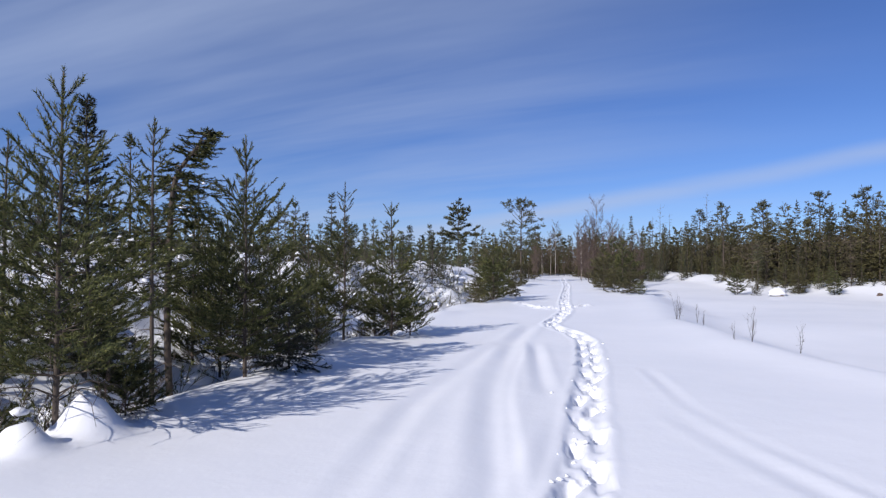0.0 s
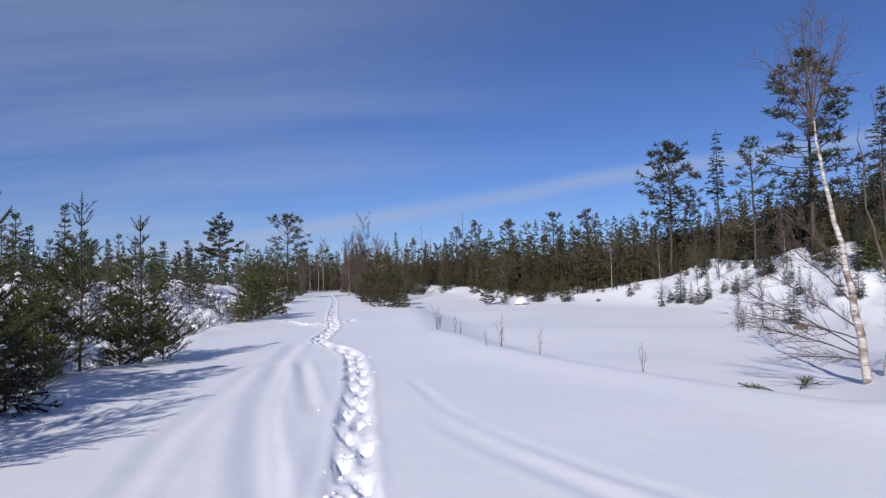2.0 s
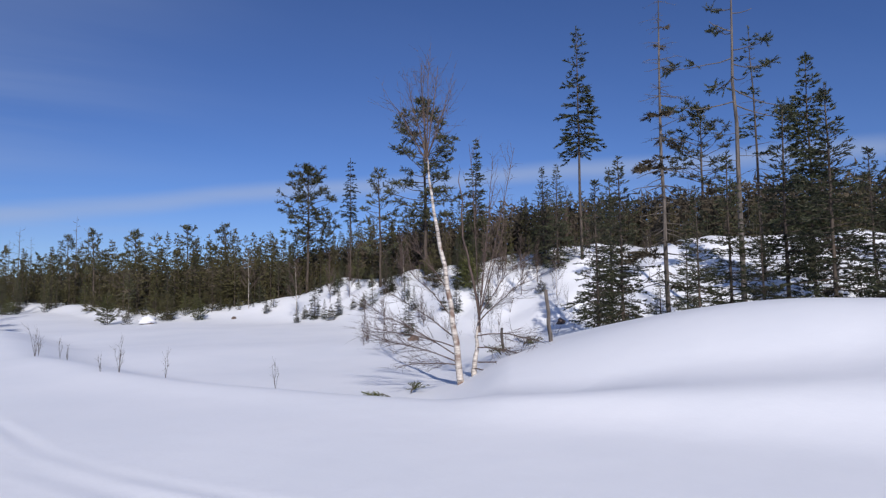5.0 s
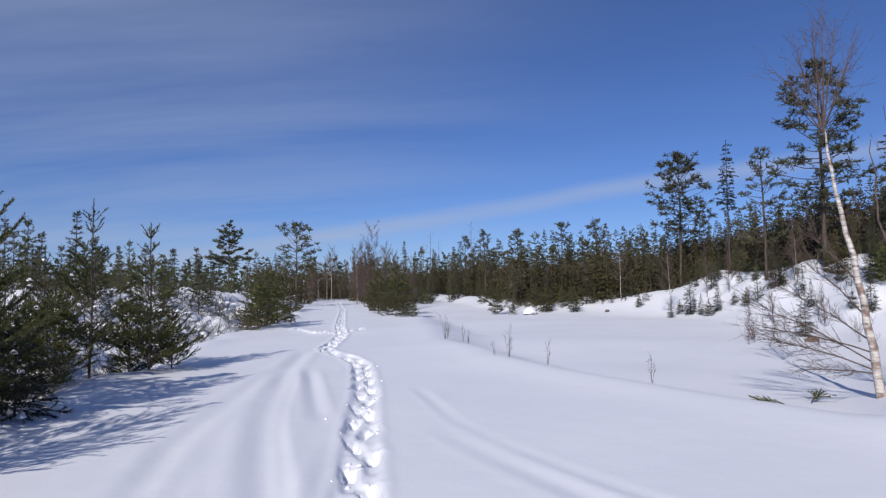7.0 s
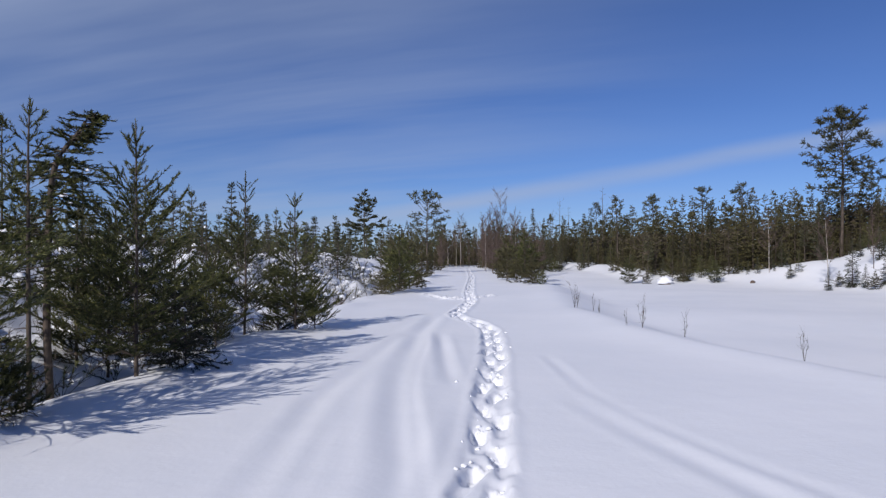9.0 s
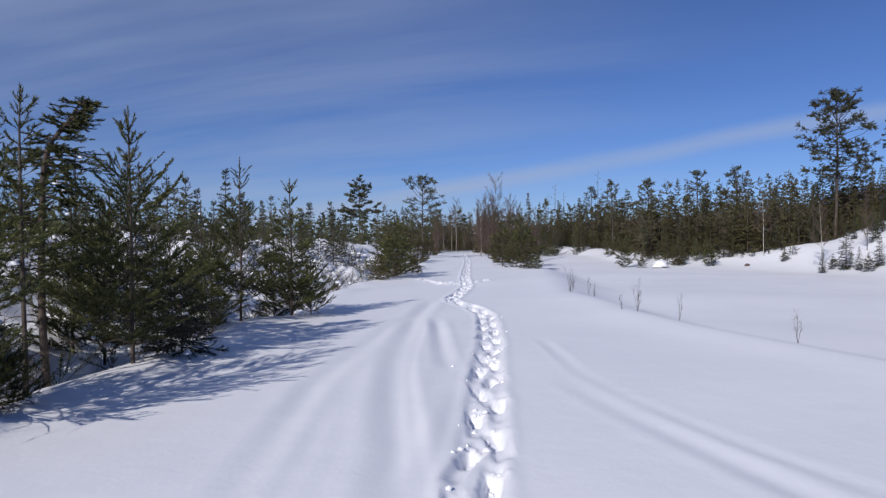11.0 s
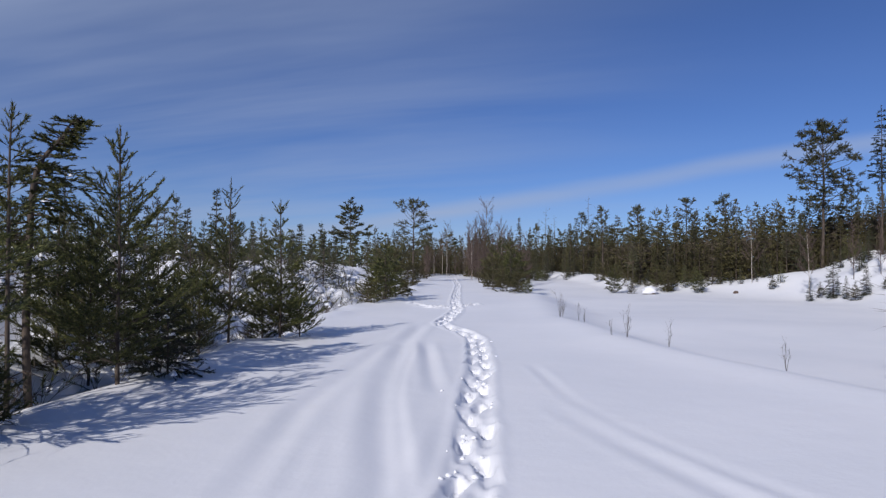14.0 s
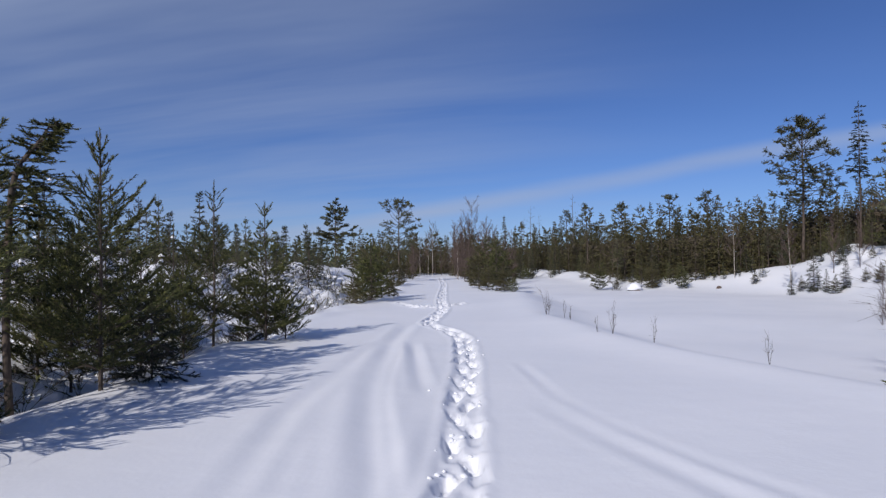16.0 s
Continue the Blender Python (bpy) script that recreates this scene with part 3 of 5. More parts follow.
def tufted_pine(name, seed, tall, width, label, base=0.45, profile=((0, 0.6), (0.4, 1.0), (0.75, 0.7), (1, 0.25)), limbs=46, up=(-0.1, 0.9), girth=0.011, droop=0.0,
                shoots=9, shoot=0.34, per_metre=50, needle=0.12, thin=0.036, lean=(0, 0), bend=0.03, mat=None, stubs=8, keep=1.0, bark=None):
    """A tall pine: a mostly bare trunk, crooked limbs of uneven length, and tufts of needles on their outer halves."""
    rng = np.random.default_rng(seed)
    tree = tagged(new(name), label, "tree")
    line = trunk_line(rng, tall, bend, lean, None, 10)
    us = np.linspace(0, 1, len(line))
    trunk = Shape()
    trunk.tube(np.vstack([line[0] - [0, 0, 0.3], line]), np.concatenate([[girth * tall * 1.2], girth * tall * (1 - us) ** 0.75 + 0.012]), 8)
    part("trunk", trunk, bark or BARK, tree, smooth=True)
    wood, green, s0, s1 = Shape(), Shape(), [], []
    pu, pr = [p[0] for p in profile], [p[1] for p in profile]
    q = np.linspace(0, 1, 6)[:, None]
    for k in range(limbs):
        u = min(0.99, (k + rng.uniform(-0.6, 0.6) + 0.6) / limbs)
        f = base + (1 - base) * u
        p = np.array([np.interp(f, us, line[:, c]) for c in range(3)])
        a = 2.4 * k + rng.normal() * 0.5
        e = up[0] + (up[1] - up[0]) * u ** 1.4 + rng.normal() * 0.16
        ln = width * float(np.interp(u, pu, pr)) * rng.uniform(0.5, 1.12)
        way = np.array([np.cos(a) * np.cos(e), np.sin(a) * np.cos(e), np.sin(e)])
        limb = p + way * ln * q + np.array([0, 0, 1.0]) * ln * (0.22 * q ** 2 - droop * q) + np.cumsum(rng.normal(size=(6, 3)) * 0.035 * ln, axis=0) * q
        wood.tube(limb, girth * tall * 0.30 * (1 - 0.6 * f) * np.array([1, 0.8, 0.65, 0.5, 0.35, 0.15]) + 0.008, 5)
        if rng.random() > keep:
            continue
        for t in np.concatenate([[1.0], rng.uniform(0.42, 0.95, max(1, int(ln * 1.6)))]):
            c = np.array([np.interp(t, q[:, 0], limb[:, n]) for n in range(3)])
            if t < 0.97:
                c2 = c + (np.cross(way, [0, 0, 1]) * rng.choice([-1, 1]) * 0.30 + way * 0.2 + [0, 0, 0.08]) * ln * rng.uniform(0.3, 0.8)
                wood.twigs(c, c2, 0.014)
                c = c2
            o = way * 0.55 + rng.normal(size=(shoots, 3)) * [0.75, 0.75, 0.42] + [0, 0, 0.22]
            o /= np.linalg.norm(o, axis=1)[:, None]
            s0.append(np.tile(c, (shoots, 1)))
            s1.append(c + o * (shoot * rng.uniform(0.5, 1.15, shoots))[:, None])
    for _ in range(stubs):
        p = np.array([np.interp(rng.uniform(0.2, 1) * base, us, line[:, c]) for c in range(3)])
        a, ln = rng.uniform(0, 2 * np.pi), rng.uniform(0.2, 0.55) * width
        tip = p + np.array([np.cos(a) * ln, np.sin(a) * ln, rng.uniform(-0.25, 0.1) * ln])
        wood.twigs([p, p + (tip - p) * 0.5], [tip, tip + rng.normal(size=3) * 0.2], 0.014)
    s0, s1 = np.concatenate(s0), np.concatenate(s1)
    wood.twigs(s0, s1, 0.008)
    green.needles(rng, s0, s1, per_metre, needle, thin, 0.9)
    part("crown", green, mat or TALLPINE, tree, rest=(wood, bark or BARK))
    return tree


def bent_pine(seed, label):
    """A pine whose upper stem is pushed over to one side, its boughs combed the same way."""
    rng = np.random.default_rng(seed)
    tree = tagged(new("pine_tree"), label, "tree")
    way = np.array([(0, 0, 0), (-0.05, 0, 1.0), (-0.03, 0.02, 2.0), (0.0, 0, 2.85), (0.07, 0, 3.10), (0.19, 0.02, 3.32), (0.33, 0, 3.50), (0.40, 0, 3.68), (0.50, 0.02, 3.72)], float)
    k = np.linspace(0, 1, len(way))
    u = np.linspace(0, 1, 24)
    line = np.stack([np.interp(u, k, way[:, c]) for c in range(3)], 1)
    line[1:-1] = 0.25 * line[:-2] + 0.5 * line[1:-1] + 0.25 * line[2:]
    trunk = Shape()
    trunk.tube(np.vstack([line[0] - [0, 0, 0.25], line]), np.concatenate([[0.05], 0.042 * (1 - u) ** 0.7 + 0.006]), 7)
    part("trunk", trunk, BARK, tree, smooth=True)
    wood, green, s0, s1 = Shape(), Shape(), [], []
    for n in range(150):
        t = rng.uniform(0.24, 0.74) if n < 95 else rng.uniform(0.6, 1.0)
        p = np.array([np.interp(t, u, line[:, c]) for c in range(3)])
        high = float(smooth_step(0.45, 0.62, t))
        ln = (0.86 - 0.66 * t) * rng.uniform(0.35, 1.1) * (1 - 0.45 * high) + 0.04
        a = rng.uniform(0, 2 * np.pi)
        o = unit(np.array([np.cos(a) + 0.5 * high, np.sin(a) * 0.8, rng.normal() * 0.15 + 0.12 * high]))
        q = np.linspace(0, 1, 4)[:, None]
        limb = p + o * ln * q - np.array([0, 0, 0.16 * ln]) * q ** 2
        wood.tube(limb, [0.009, 0.007, 0.005, 0.002], 4)
        m = max(3, int(ln / 0.055))
        v = rng.uniform(0.2, 1, m)
        f = np.stack([np.interp(v, q[:, 0], limb[:, c]) for c in range(3)], 1)
        g = f + (o * 0.8 + rng.normal(size=(m, 3)) * [0.55, 0.55, 0.22]) * (0.12 - 0.04 * high)
        s0 += [f, limb[1:3]]
        s1 += [g, limb[2:4]]
    s0, s1 = np.concatenate(s0), np.concatenate(s1)
    wood.twigs(s0, s1, 0.004)
    green.needles(rng, s0, s1, 210, 0.045, 0.012)
    part("crown", green, PINE, tree, rest=(wood, BARK))
    return tree


# ---- the near pines along the left edge of the trail ----
JACK = dict(mat=PINE, up=(0.15, 1.0), bow=0.22, shape=0.8, gap=0.070, shoot=0.15, side=0.5, between=0.5, per_metre=190, girth=0.0068, needle=0.048, thin=0.010, ragged=0.3, bare=0.27, split=True, perk=0.45, crest=0.38)
x, y = at(-41.3, 6.7)
stand(conifer("pine_tree", 11, 3.2, 1.2, "young green pine with a stout upright leader at the trail's edge", whorls=13, limbs=6, base=0.12, leader=0.9, **JACK), x, y, 20)
x, y = at(-39.3, 9.6)
stand(conifer("spruce_tree", 12, 3.7, 0.85, "dense dark young spruce behind the trailside pines", mat=SPRUCE, whorls=20, limbs=7, up=(-0.1, 0.7), bow=0.1, gap=0.075, per_metre=190, between=1.0,
              needle=0.05, thin=0.012, shape=0.75, base=0.05), x, y, 75)
x, y = at(-34.6, 8.3)
stand(conifer("pine_tree", 13, 3.4, 0.62, "slim young pine with a bare dark lower trunk", whorls=13, limbs=4, base=0.36, leader=0.3, **{**JACK, "up": (0.0, 0.8), "shape": 0.5, "crest": 0.16, "between": 0.7}), x, y, 140)
x, y = at(-33.1, 9.4)
stand(bent_pine(14, "pine with its top bent over to one side"), x, y, 33.1)
x, y = at(-27.2, 9.1)
stand(conifer("pine_tree", 15, 3.3, 1.35, "bushy young pine with many upswept candle shoots", whorls=13, limbs=6, base=0.08, leader=0.7,
              **{**JACK, "shape": 0.85, "up": (0.1, 1.05), "between": 0.25}), x, y, 200)
x, y = at(-18.6, 13.0)
stand(conifer("pine_tree", 16, 3.2, 1.15, "open young pine with a tall bare leader", whorls=9, limbs=5, base=0.1, leader=0.9,
              **{**JACK, "shape": 1.1, "up": (0.15, 0.95)}), x, y, 30)
x, y = at(-14.3, 13.6)
stand(conifer("pine_tree", 17, 2.85, 0.95, "small young pine beside a taller one", whorls=10, limbs=6, base=0.08, leader=0.6, **{**JACK, "shape": 0.9}), x, y, 100)
for n, (b, d, h, w, kind) in enumerate([(-44.8, 9.3, 3.0, 0.9, 0), (-47.5, 7.4, 3.3, 0.9, 0), (-36.4, 7.3, 0.6, 0.5, 0), (-23.4, 9.5, 1.15, 0.75, 1),
                                        (-28.6, 12.8, 2.2, 0.9, 0), (-21.0, 13.0, 1.9, 0.8, 0), (-12.6, 13.9, 1.25, 0.7, 0), (-15.8, 14.4, 1.6, 0.8, 0), 
                                        (-31.0, 14.0, 2.4, 0.8, 1), (-25.0, 13.5, 1.9, 0.8, 1),
                                        (-31.4, 10.9, 2.5, 1.0, 0), (-29.2, 10.6, 2.3, 1.1, 0), (-24.2, 11.6, 2.2, 0.9, 0), (-21.8, 14.2, 2.5, 0.9, 0)]):
    x, y = at(b, d)
    if kind:
        stand(conifer("spruce_tree", 30 + n, h, w, "low dark spruce sapling under the trailside pines", mat=SPRUCE, whorls=10, limbs=6, up=(-0.25, 0.6), gap=0.085, per_metre=120,
                      needle=0.05, thin=0.012, shape=0.6, base=0.03, snow=0.08), x, y, n * 50)
    else:
        stand(conifer("pine_tree", 30 + n, h, w, "bushy pine sapling with snow on its lower boughs", whorls=8, limbs=6, base=0.06, snow=0.10, **{**JACK, "shape": 0.7}), x, y, n * 50)

# ---- young growth on the left bank ----
dice = random.Random(8)
YOUNG = Kinds([conifer("pine_tree", 50 + k, 2.6, 0.75, "young pine among the growth on the snowy bank", mat=PINE if k % 2 else OLIVE, whorls=9, limbs=5, base=0.06, up=(0.1, 0.9), bow=0.2, shape=0.75,
                       gap=0.12, per_metre=25, needle=0.095, thin=0.034, between=0.3, ragged=0.35, leader=0.5) for k in range(4)]
              + [conifer("spruce_tree", 60 + k, 2.8, 0.62, "slim dark spruce among the growth on the snowy bank", mat=SPRUCE, whorls=14, limbs=6, base=0.03, up=(-0.15, 0.6), shape=0.85,
                         gap=0.12, per_metre=26, needle=0.085, thin=0.036, between=0.3, ragged=0.3, leader=0.5) for k in range(3)], [2.6] * 4 + [2.8] * 3)
n = 0
for d0, d1, count in ((15, 22, 15), (22, 34, 66), (34, 52, 80), (52, 75, 60)):
    for _ in range(count):
        d = dice.uniform(d0, d1)
        b = dice.uniform(-46, -6.5 if d < 40 else -4.0)
        x, y = at(b, d)
        if np.interp(y, LEFT_Y, LEFT_X) - x < 2.2:
            continue
        tall = min(dice.uniform(1.3, 2.6) + (d - 14) * 0.022, 4.2)
        YOUNG.put(dice.randrange(7), x, y, tall, dice.uniform(0, 360), "young growth on the bank")
for b, d, tall in ((-22.6, 30, 3.6), (-19.7, 28, 3.5), (-10.8, 38, 3.6), (-12.5, 34, 3.2)):
    x, y = at(b, d)
    YOUNG.put(4 + n % 3, x, y, tall, 40 * n, "young growth on the bank")
    n += 1

# ---- tall single pines ----
BIG = dict(mat=TALLPINE, bow=0.08, tuft=0.45, bare=0.35, gap=0.22, shoot=0.42, side=0.22, per_metre=58, between=0.5, needle=0.21, thin=0.055, ragged=0.32, girth=0.011)
x, y = at(-8.2, 58)
stand(conifer("white_pine", 71, 6.4, 2.3, "dark white pine with level layered boughs", whorls=9, limbs=6, base=0.38, up=(0.1, 0.95), shape=0.75, **BIG), x, y, 10)
x, y = at(-2.5, 56)
stand(tufted_pine("red_pine", 72, 7.0, 1.8, "tall pine with an open ragged crown beside the trail", base=0.36, limbs=44, profile=((0, 0.9), (0.3, 0.9), (0.6, 1.0), (0.85, 0.6), (1, 0.3)), shoot=0.34), x, y, 50)
x, y = at(31.5, 55)
stand(tufted_pine("red_pine", 73, 10.6, 3.0, "tall red pine with a broad open crown", base=0.43, limbs=70,
                  profile=((0, 0.45), (0.15, 0.7), (0.4, 1.0), (0.58, 0.85), (0.8, 0.5), (1, 0.12)), shoot=0.38, shoots=12), x, y, 90)
x, y = at(42.2, 41)
stand(tufted_pine("red_pine", 74, 11.3, 2.6, "big pine with shaggy boughs behind the birch", base=0.28, limbs=66,
                  profile=((0, 0.8), (0.3, 1.0), (0.55, 0.9), (0.75, 0.65), (0.88, 0.35), (1, 0.12)), up=(-0.15, 0.8), shoot=0.42, shoots=11), x, y, 160)
x, y = at(38.0, 44)
stand(tufted_pine("red_pine", 75, 8.0, 1.8, "pine with thin grey-green boughs on the hill", base=0.25, limbs=40, profile=((0, 0.9), (0.5, 0.8), (1, 0.2)), shoots=7), x, y, 220)
x, y = at(66.4, 40)
stand(tufted_pine("red_pine", 76, 7.7, 2.0, "pine with a rounded crown on the hilltop", base=0.42, limbs=44, profile=((0, 0.8), (0.3, 1.0), (0.6, 0.9), (0.85, 0.55), (1, 0.25))), x, y, 300)
for b, d, el, wide in ((14.6, 68, 4.75, 1.3), (12.7, 74, 4.3, 1.2), (17.6, 60, 4.8, 1.3), (24.6, 62, 5.3, 1.5), (21.6, 60, 5.3, 1.3)):
    x, y = at(b, d)
    stand(tufted_pine("red_pine", int(b * 10), 1.6 + d * math.tan(radians(el)) - height(x, y), wide, "pine with a ragged round top above the wood", base=0.45, limbs=30, shoots=7), x, y, 40 * b)

# ---- spires and tall thin spruces on the right ----
LANK = dict(mat=SPRUCE, girth=0.0065, gap=0.12, shoot=0.24, per_metre=70, between=0.5, needle=0.12, thin=0.04, bow=-0.12, ragged=0.35)
x, y = at(35.35, 52)
stand(conifer("spruce_tree", 81, 10.2, 0.75, "thin spruce with a tufted top and bare stem", whorls=15, limbs=4, base=0.5, up=(-0.3, 0.3), shape=0.3, **LANK), x, y, 0)
x, y = at(46.8, 39)
stand(conifer("spruce_tree", 82, 8.0, 1.15, "dark pointed spruce on the hillside", whorls=22, limbs=6, base=0.1, up=(-0.25, 0.4), shape=0.7, **LANK), x, y, 0)
x, y = at(56.3, 33)
stand(conifer("spruce_tree", 83, 12.2, 1.35, "tall spruce with a bare grey lower trunk", whorls=13, limbs=5, base=0.45, up=(-0.3, 0.5), shape=0.55, **LANK), x, y, 40)
x, y = at(63.6, 20.5)
stand(conifer("dead_spruce", 84, 11.5, 1.25, "mostly dead spruce with a grey trunk and a few brown tufts", whorls=22, limbs=4, base=0.16, up=(-0.2, 0.2), shape=0.35, dead=0.86,
              bark=SILVER, **{**LANK, "mat": DIM, "gap": 0.06}), x, y, 0)
x, y = at(69.2, 25)
stand(tufted_pine("lanky_spruce", 85, 13.6, 2.3, "lanky half-bare spruce with a few drooping boughs near its top", base=0.58, limbs=17, profile=((0, 1.0), (0.5, 0.7), (0.8, 0.45), (1, 0.25)), up=(-0.35, 0.3),
                  droop=0.12, mat=SPRUCE, shoot=0.34, needle=0.10, thin=0.03, per_metre=70, girth=0.0075, keep=0.85, stubs=26, bark=SILVER), x, y, 0)
x, y = at(71.0, 30)
stand(conifer("spruce_tree", 86, 11.0, 0.9, "thin leaning half-bare spruce", whorls=14, limbs=3, base=0.4, up=(-0.3, 0.2), shape=0.3, dead=0.6, lean=(-0.4, 0.1), **LANK), x, y, 0)
x, y = at(74.5, 27)
stand(conifer("spruce_tree", 87, 9.5, 1.6, "tall dark spruce on the hillside", whorls=24, limbs=6, base=0.15, up=(-0.3, 0.4), shape=0.6, **LANK), x, y, 0)
FULL = Kinds([conifer("spruce_tree", 90 + k, 5.0, 1.25, "full dark spruce with drooping boughs on the snowy hillside", mat=SPRUCE, whorls=24, limbs=4, base=0.03, up=(-0.3, 0.55), shape=0.75, bow=0.05,
                      gap=0.12, shoot=0.17, per_metre=46, between=1.4, needle=0.075, thin=0.028, ragged=0.25, leader=0.5) for k in range(3)], [5.0] * 3)
for k, (b, d, tall) in enumerate([(57.6, 18.6, 4.6), (59.7, 20.5, 5.9), (58.7, 23, 6.2), (62.8, 19.5, 2.4), (66.0, 18.5, 3.4), (68.4, 19.5, 4.3), (70.9, 18.0, 3.6), (72.6, 19.5, 5.5), (76.0, 18, 4.8), (80, 20, 6),
                                  (84, 17, 4.2), (89, 20, 5.5), (65.0, 26, 4.2), (54.2, 33, 4.6), (53.0, 35, 4.4), (78.5, 26, 6.5), (86, 28, 7), (94, 24, 6)]):
    x, y = at(b, d)
    FULL.put(k, x, y, tall, 77 * k, "spruces on the hillside")

# ---- the dense wood behind the pond ----
WOOD = Kinds([conifer("pine_tree", 100 + k, 6.0, 1.75, "dense olive-green pine at the edge of the wood", mat=OLIVE, whorls=15, limbs=4, base=0.02, up=(-0.05, 0.55), shape=0.75, bow=0.08,
                      gap=0.19, shoot=0.16, between=1.2, per_metre=34, needle=0.12, thin=0.048, ragged=0.35, leader=0.4) for k in range(4)]
             + [conifer("spruce_tree", 110 + k, 6.0, 1.2, "dark spruce in the wood beyond the snow", mat=SPRUCE, whorls=18, limbs=6, base=0.03, up=(-0.15, 0.5), shape=0.8,
                        gap=0.19, shoot=0.14, between=0.7, per_metre=34, needle=0.10, thin=0.045, ragged=0.35, leader=0.4) for k in range(3)]
             + [conifer("pine_tree", 120 + k, 6.0, 1.0, "pine with a bare stem and ragged top in the wood", mat=TALLPINE, whorls=9, limbs=5, base=0.4, up=(0.05, 0.8), shape=0.5,
                        gap=0.22, shoot=0.28, between=0.6, per_metre=30, needle=0.14, thin=0.05, ragged=0.35, leader=0.5) for k in range(2)], [6.0] * 9)
SHORE_B, SHORE_D = [5, 10, 14.5, 17, 24, 29, 31.5, 35, 38, 44, 52, 62, 75, 95], [98, 88, 70, 54, 53, 52, 55, 55, 47, 39, 38, 37, 36, 34]
TOP_B, TOP_E = [5, 8, 12, 15, 18, 22, 26, 30, 35, 38, 44, 50, 55, 60, 66, 75, 95], [3.5, 3.4, 3.4, 3.8, 4.3, 4.65, 4.9, 5.1, 5.6, 6.6, 7.6, 7.8, 8.2, 8.0, 8.0, 8.2, 8.0]
BACK = []
for row in range(6):
    b = 13.5 if row else 15.0
    while b < 95:
        d = float(np.interp(b, SHORE_B, SHORE_D)) + row * 2.3 + dice.uniform(-1.3, 1.6)
        x, y = at(b, d)
        z = height(x, y)
        tall = 1.6 + d * math.tan(radians(float(np.interp(b, TOP_B, TOP_E)))) - z
        tall *= dice.uniform(0.55, 0.95) if row < 2 else dice.uniform(0.80, 1.10)
        pick = dice.random()
        if 31 < b and row < 2 and dice.random() < 0.5:
            b += 1.2
            continue
        kind = dice.randrange(4) if pick < (0.62 if b < 34 else 0.25) else 4 + dice.randrange(3) if pick < 0.82 else 7 + dice.randrange(2)
        if row < 2:
            WOOD.put(kind, x, y, max(1.8, tall), dice.uniform(0, 360), "trees of the wood")
        else:
            BACK.append((kind, x, y, max(1.8, tall), dice.uniform(0, 2 * math.pi)))
        b += math.degrees(dice.uniform(0.9, 2.0) / d) * (1.0 if b < 40 or row > 1 else 1.5)
# shorter trees that close the wood behind its edge
for row in range(4):
    b = 14.5
    while b < 95:
        d = float(np.interp(b, SHORE_B, SHORE_D)) + 1.5 + row * 2.6 + dice.uniform(-1.0, 1.0)
        x, y = at(b, d)
        tall = (1.6 + d * math.tan(radians(float(np.interp(b, TOP_B, TOP_E)))) - height(x, y)) * dice.uniform(0.62, 0.90)
        BACK.append((dice.choice([0, 1, 2, 3, 4, 5]), x, y, max(1.6, tall), dice.uniform(0, 2 * math.pi)))
        b += math.degrees(dice.uniform(0.9, 1.7) / d)
# bushy pines beside the trail farther on
BUSHY = Kinds([conifer("pine_tree", 130 + k, 2.6, 1.25, "bushy olive-green pine beside the trail", mat=OLIVE if k else PINE, whorls=9, limbs=6, base=0.04, up=(0.1, 0.95), bow=0.15, shape=0.7,
                       gap=0.15, shoot=0.2, per_metre=34, needle=0.12, thin=0.036, ragged=0.35, between=0.5, crest=0.2) for k in range(3)], [2.6] * 3)
for k, (b, d, tall) in enumerate([(-5.0, 26.3, 2.5), (-6.6, 25.2, 1.3), (-4.1, 29, 2.3), (-5.8, 30, 2.0), (-3.3, 34, 1.9), (7.1, 33.6, 1.8), (8.0, 33, 0.9), (5.7, 36, 3.1), (4.8, 40, 3.2), (6.4, 43, 3.5), (4.3, 50, 3.6),
                                  (-3.0, 46, 2.9), (-4.6, 42, 3.1), (-2.2, 56, 2.6), (7.0, 50, 3.6), (5.5, 54, 4.2), (3.9, 60, 3.8), (-1.8, 64, 2.6), (9.0, 66, 1.6), (11.5, 72, 1.6), (14.4, 62, 2.2),
                                  (15.6, 50, 2.4), (17.0, 49, 2.0), (20.0, 50, 2.3), (22.4, 49, 1.8), (28, 49, 2.0)]):
    x, y = at(b, d)
    BUSHY.put(k, x, y, tall, 70 * k, "pines beside the trail")
# low growth and saplings along the shore
for k in range(46):
    b = dice.uniform(13, 36)
    d = float(np.interp(b, SHORE_B, SHORE_D)) - dice.uniform(0.5, 3.0)
    x, y = at(b, d)
    YOUNG.put(dice.randrange(7), x, y, dice.uniform(0.8, 2.4), dice.uniform(0, 360), "saplings along the shore")
for b, d, tall in ((30.6, 44, 1.6), (31.3, 45, 2.0), (32.2, 44, 2.3), (33.0, 43, 1.5), (33.6, 42, 2.2), (34.3, 42.5, 1.6), (40.6, 30, 2.4), (52.6, 31, 1.6), (45, 32, 1.5), (60.5, 24, 2.2), (36.5, 41, 2.2), (38.6, 40, 2.5)):
    x, y = at(b, d)
    (BUSHY if k % 3 == 1 else FULL).put(k, x, y, tall, 31 * d, "saplings along the shore")
    k += 1
# black spruce spires left of the wood
for k in range(60):
    b = dice.uniform(6.5, 17)
    d = dice.uniform(66, 92)
    x, y = at(b, d)
    t = WOOD.put(4 + dice.randrange(3), x, y, 1.6 + d * math.tan(radians(dice.uniform(1.4, 4.0))) - height(x, y), dice.uniform(0, 360), "trees of the wood")
    t.scale = (t.scale[0] * 0.75, t.scale[1] * 0.75, t.scale[2])
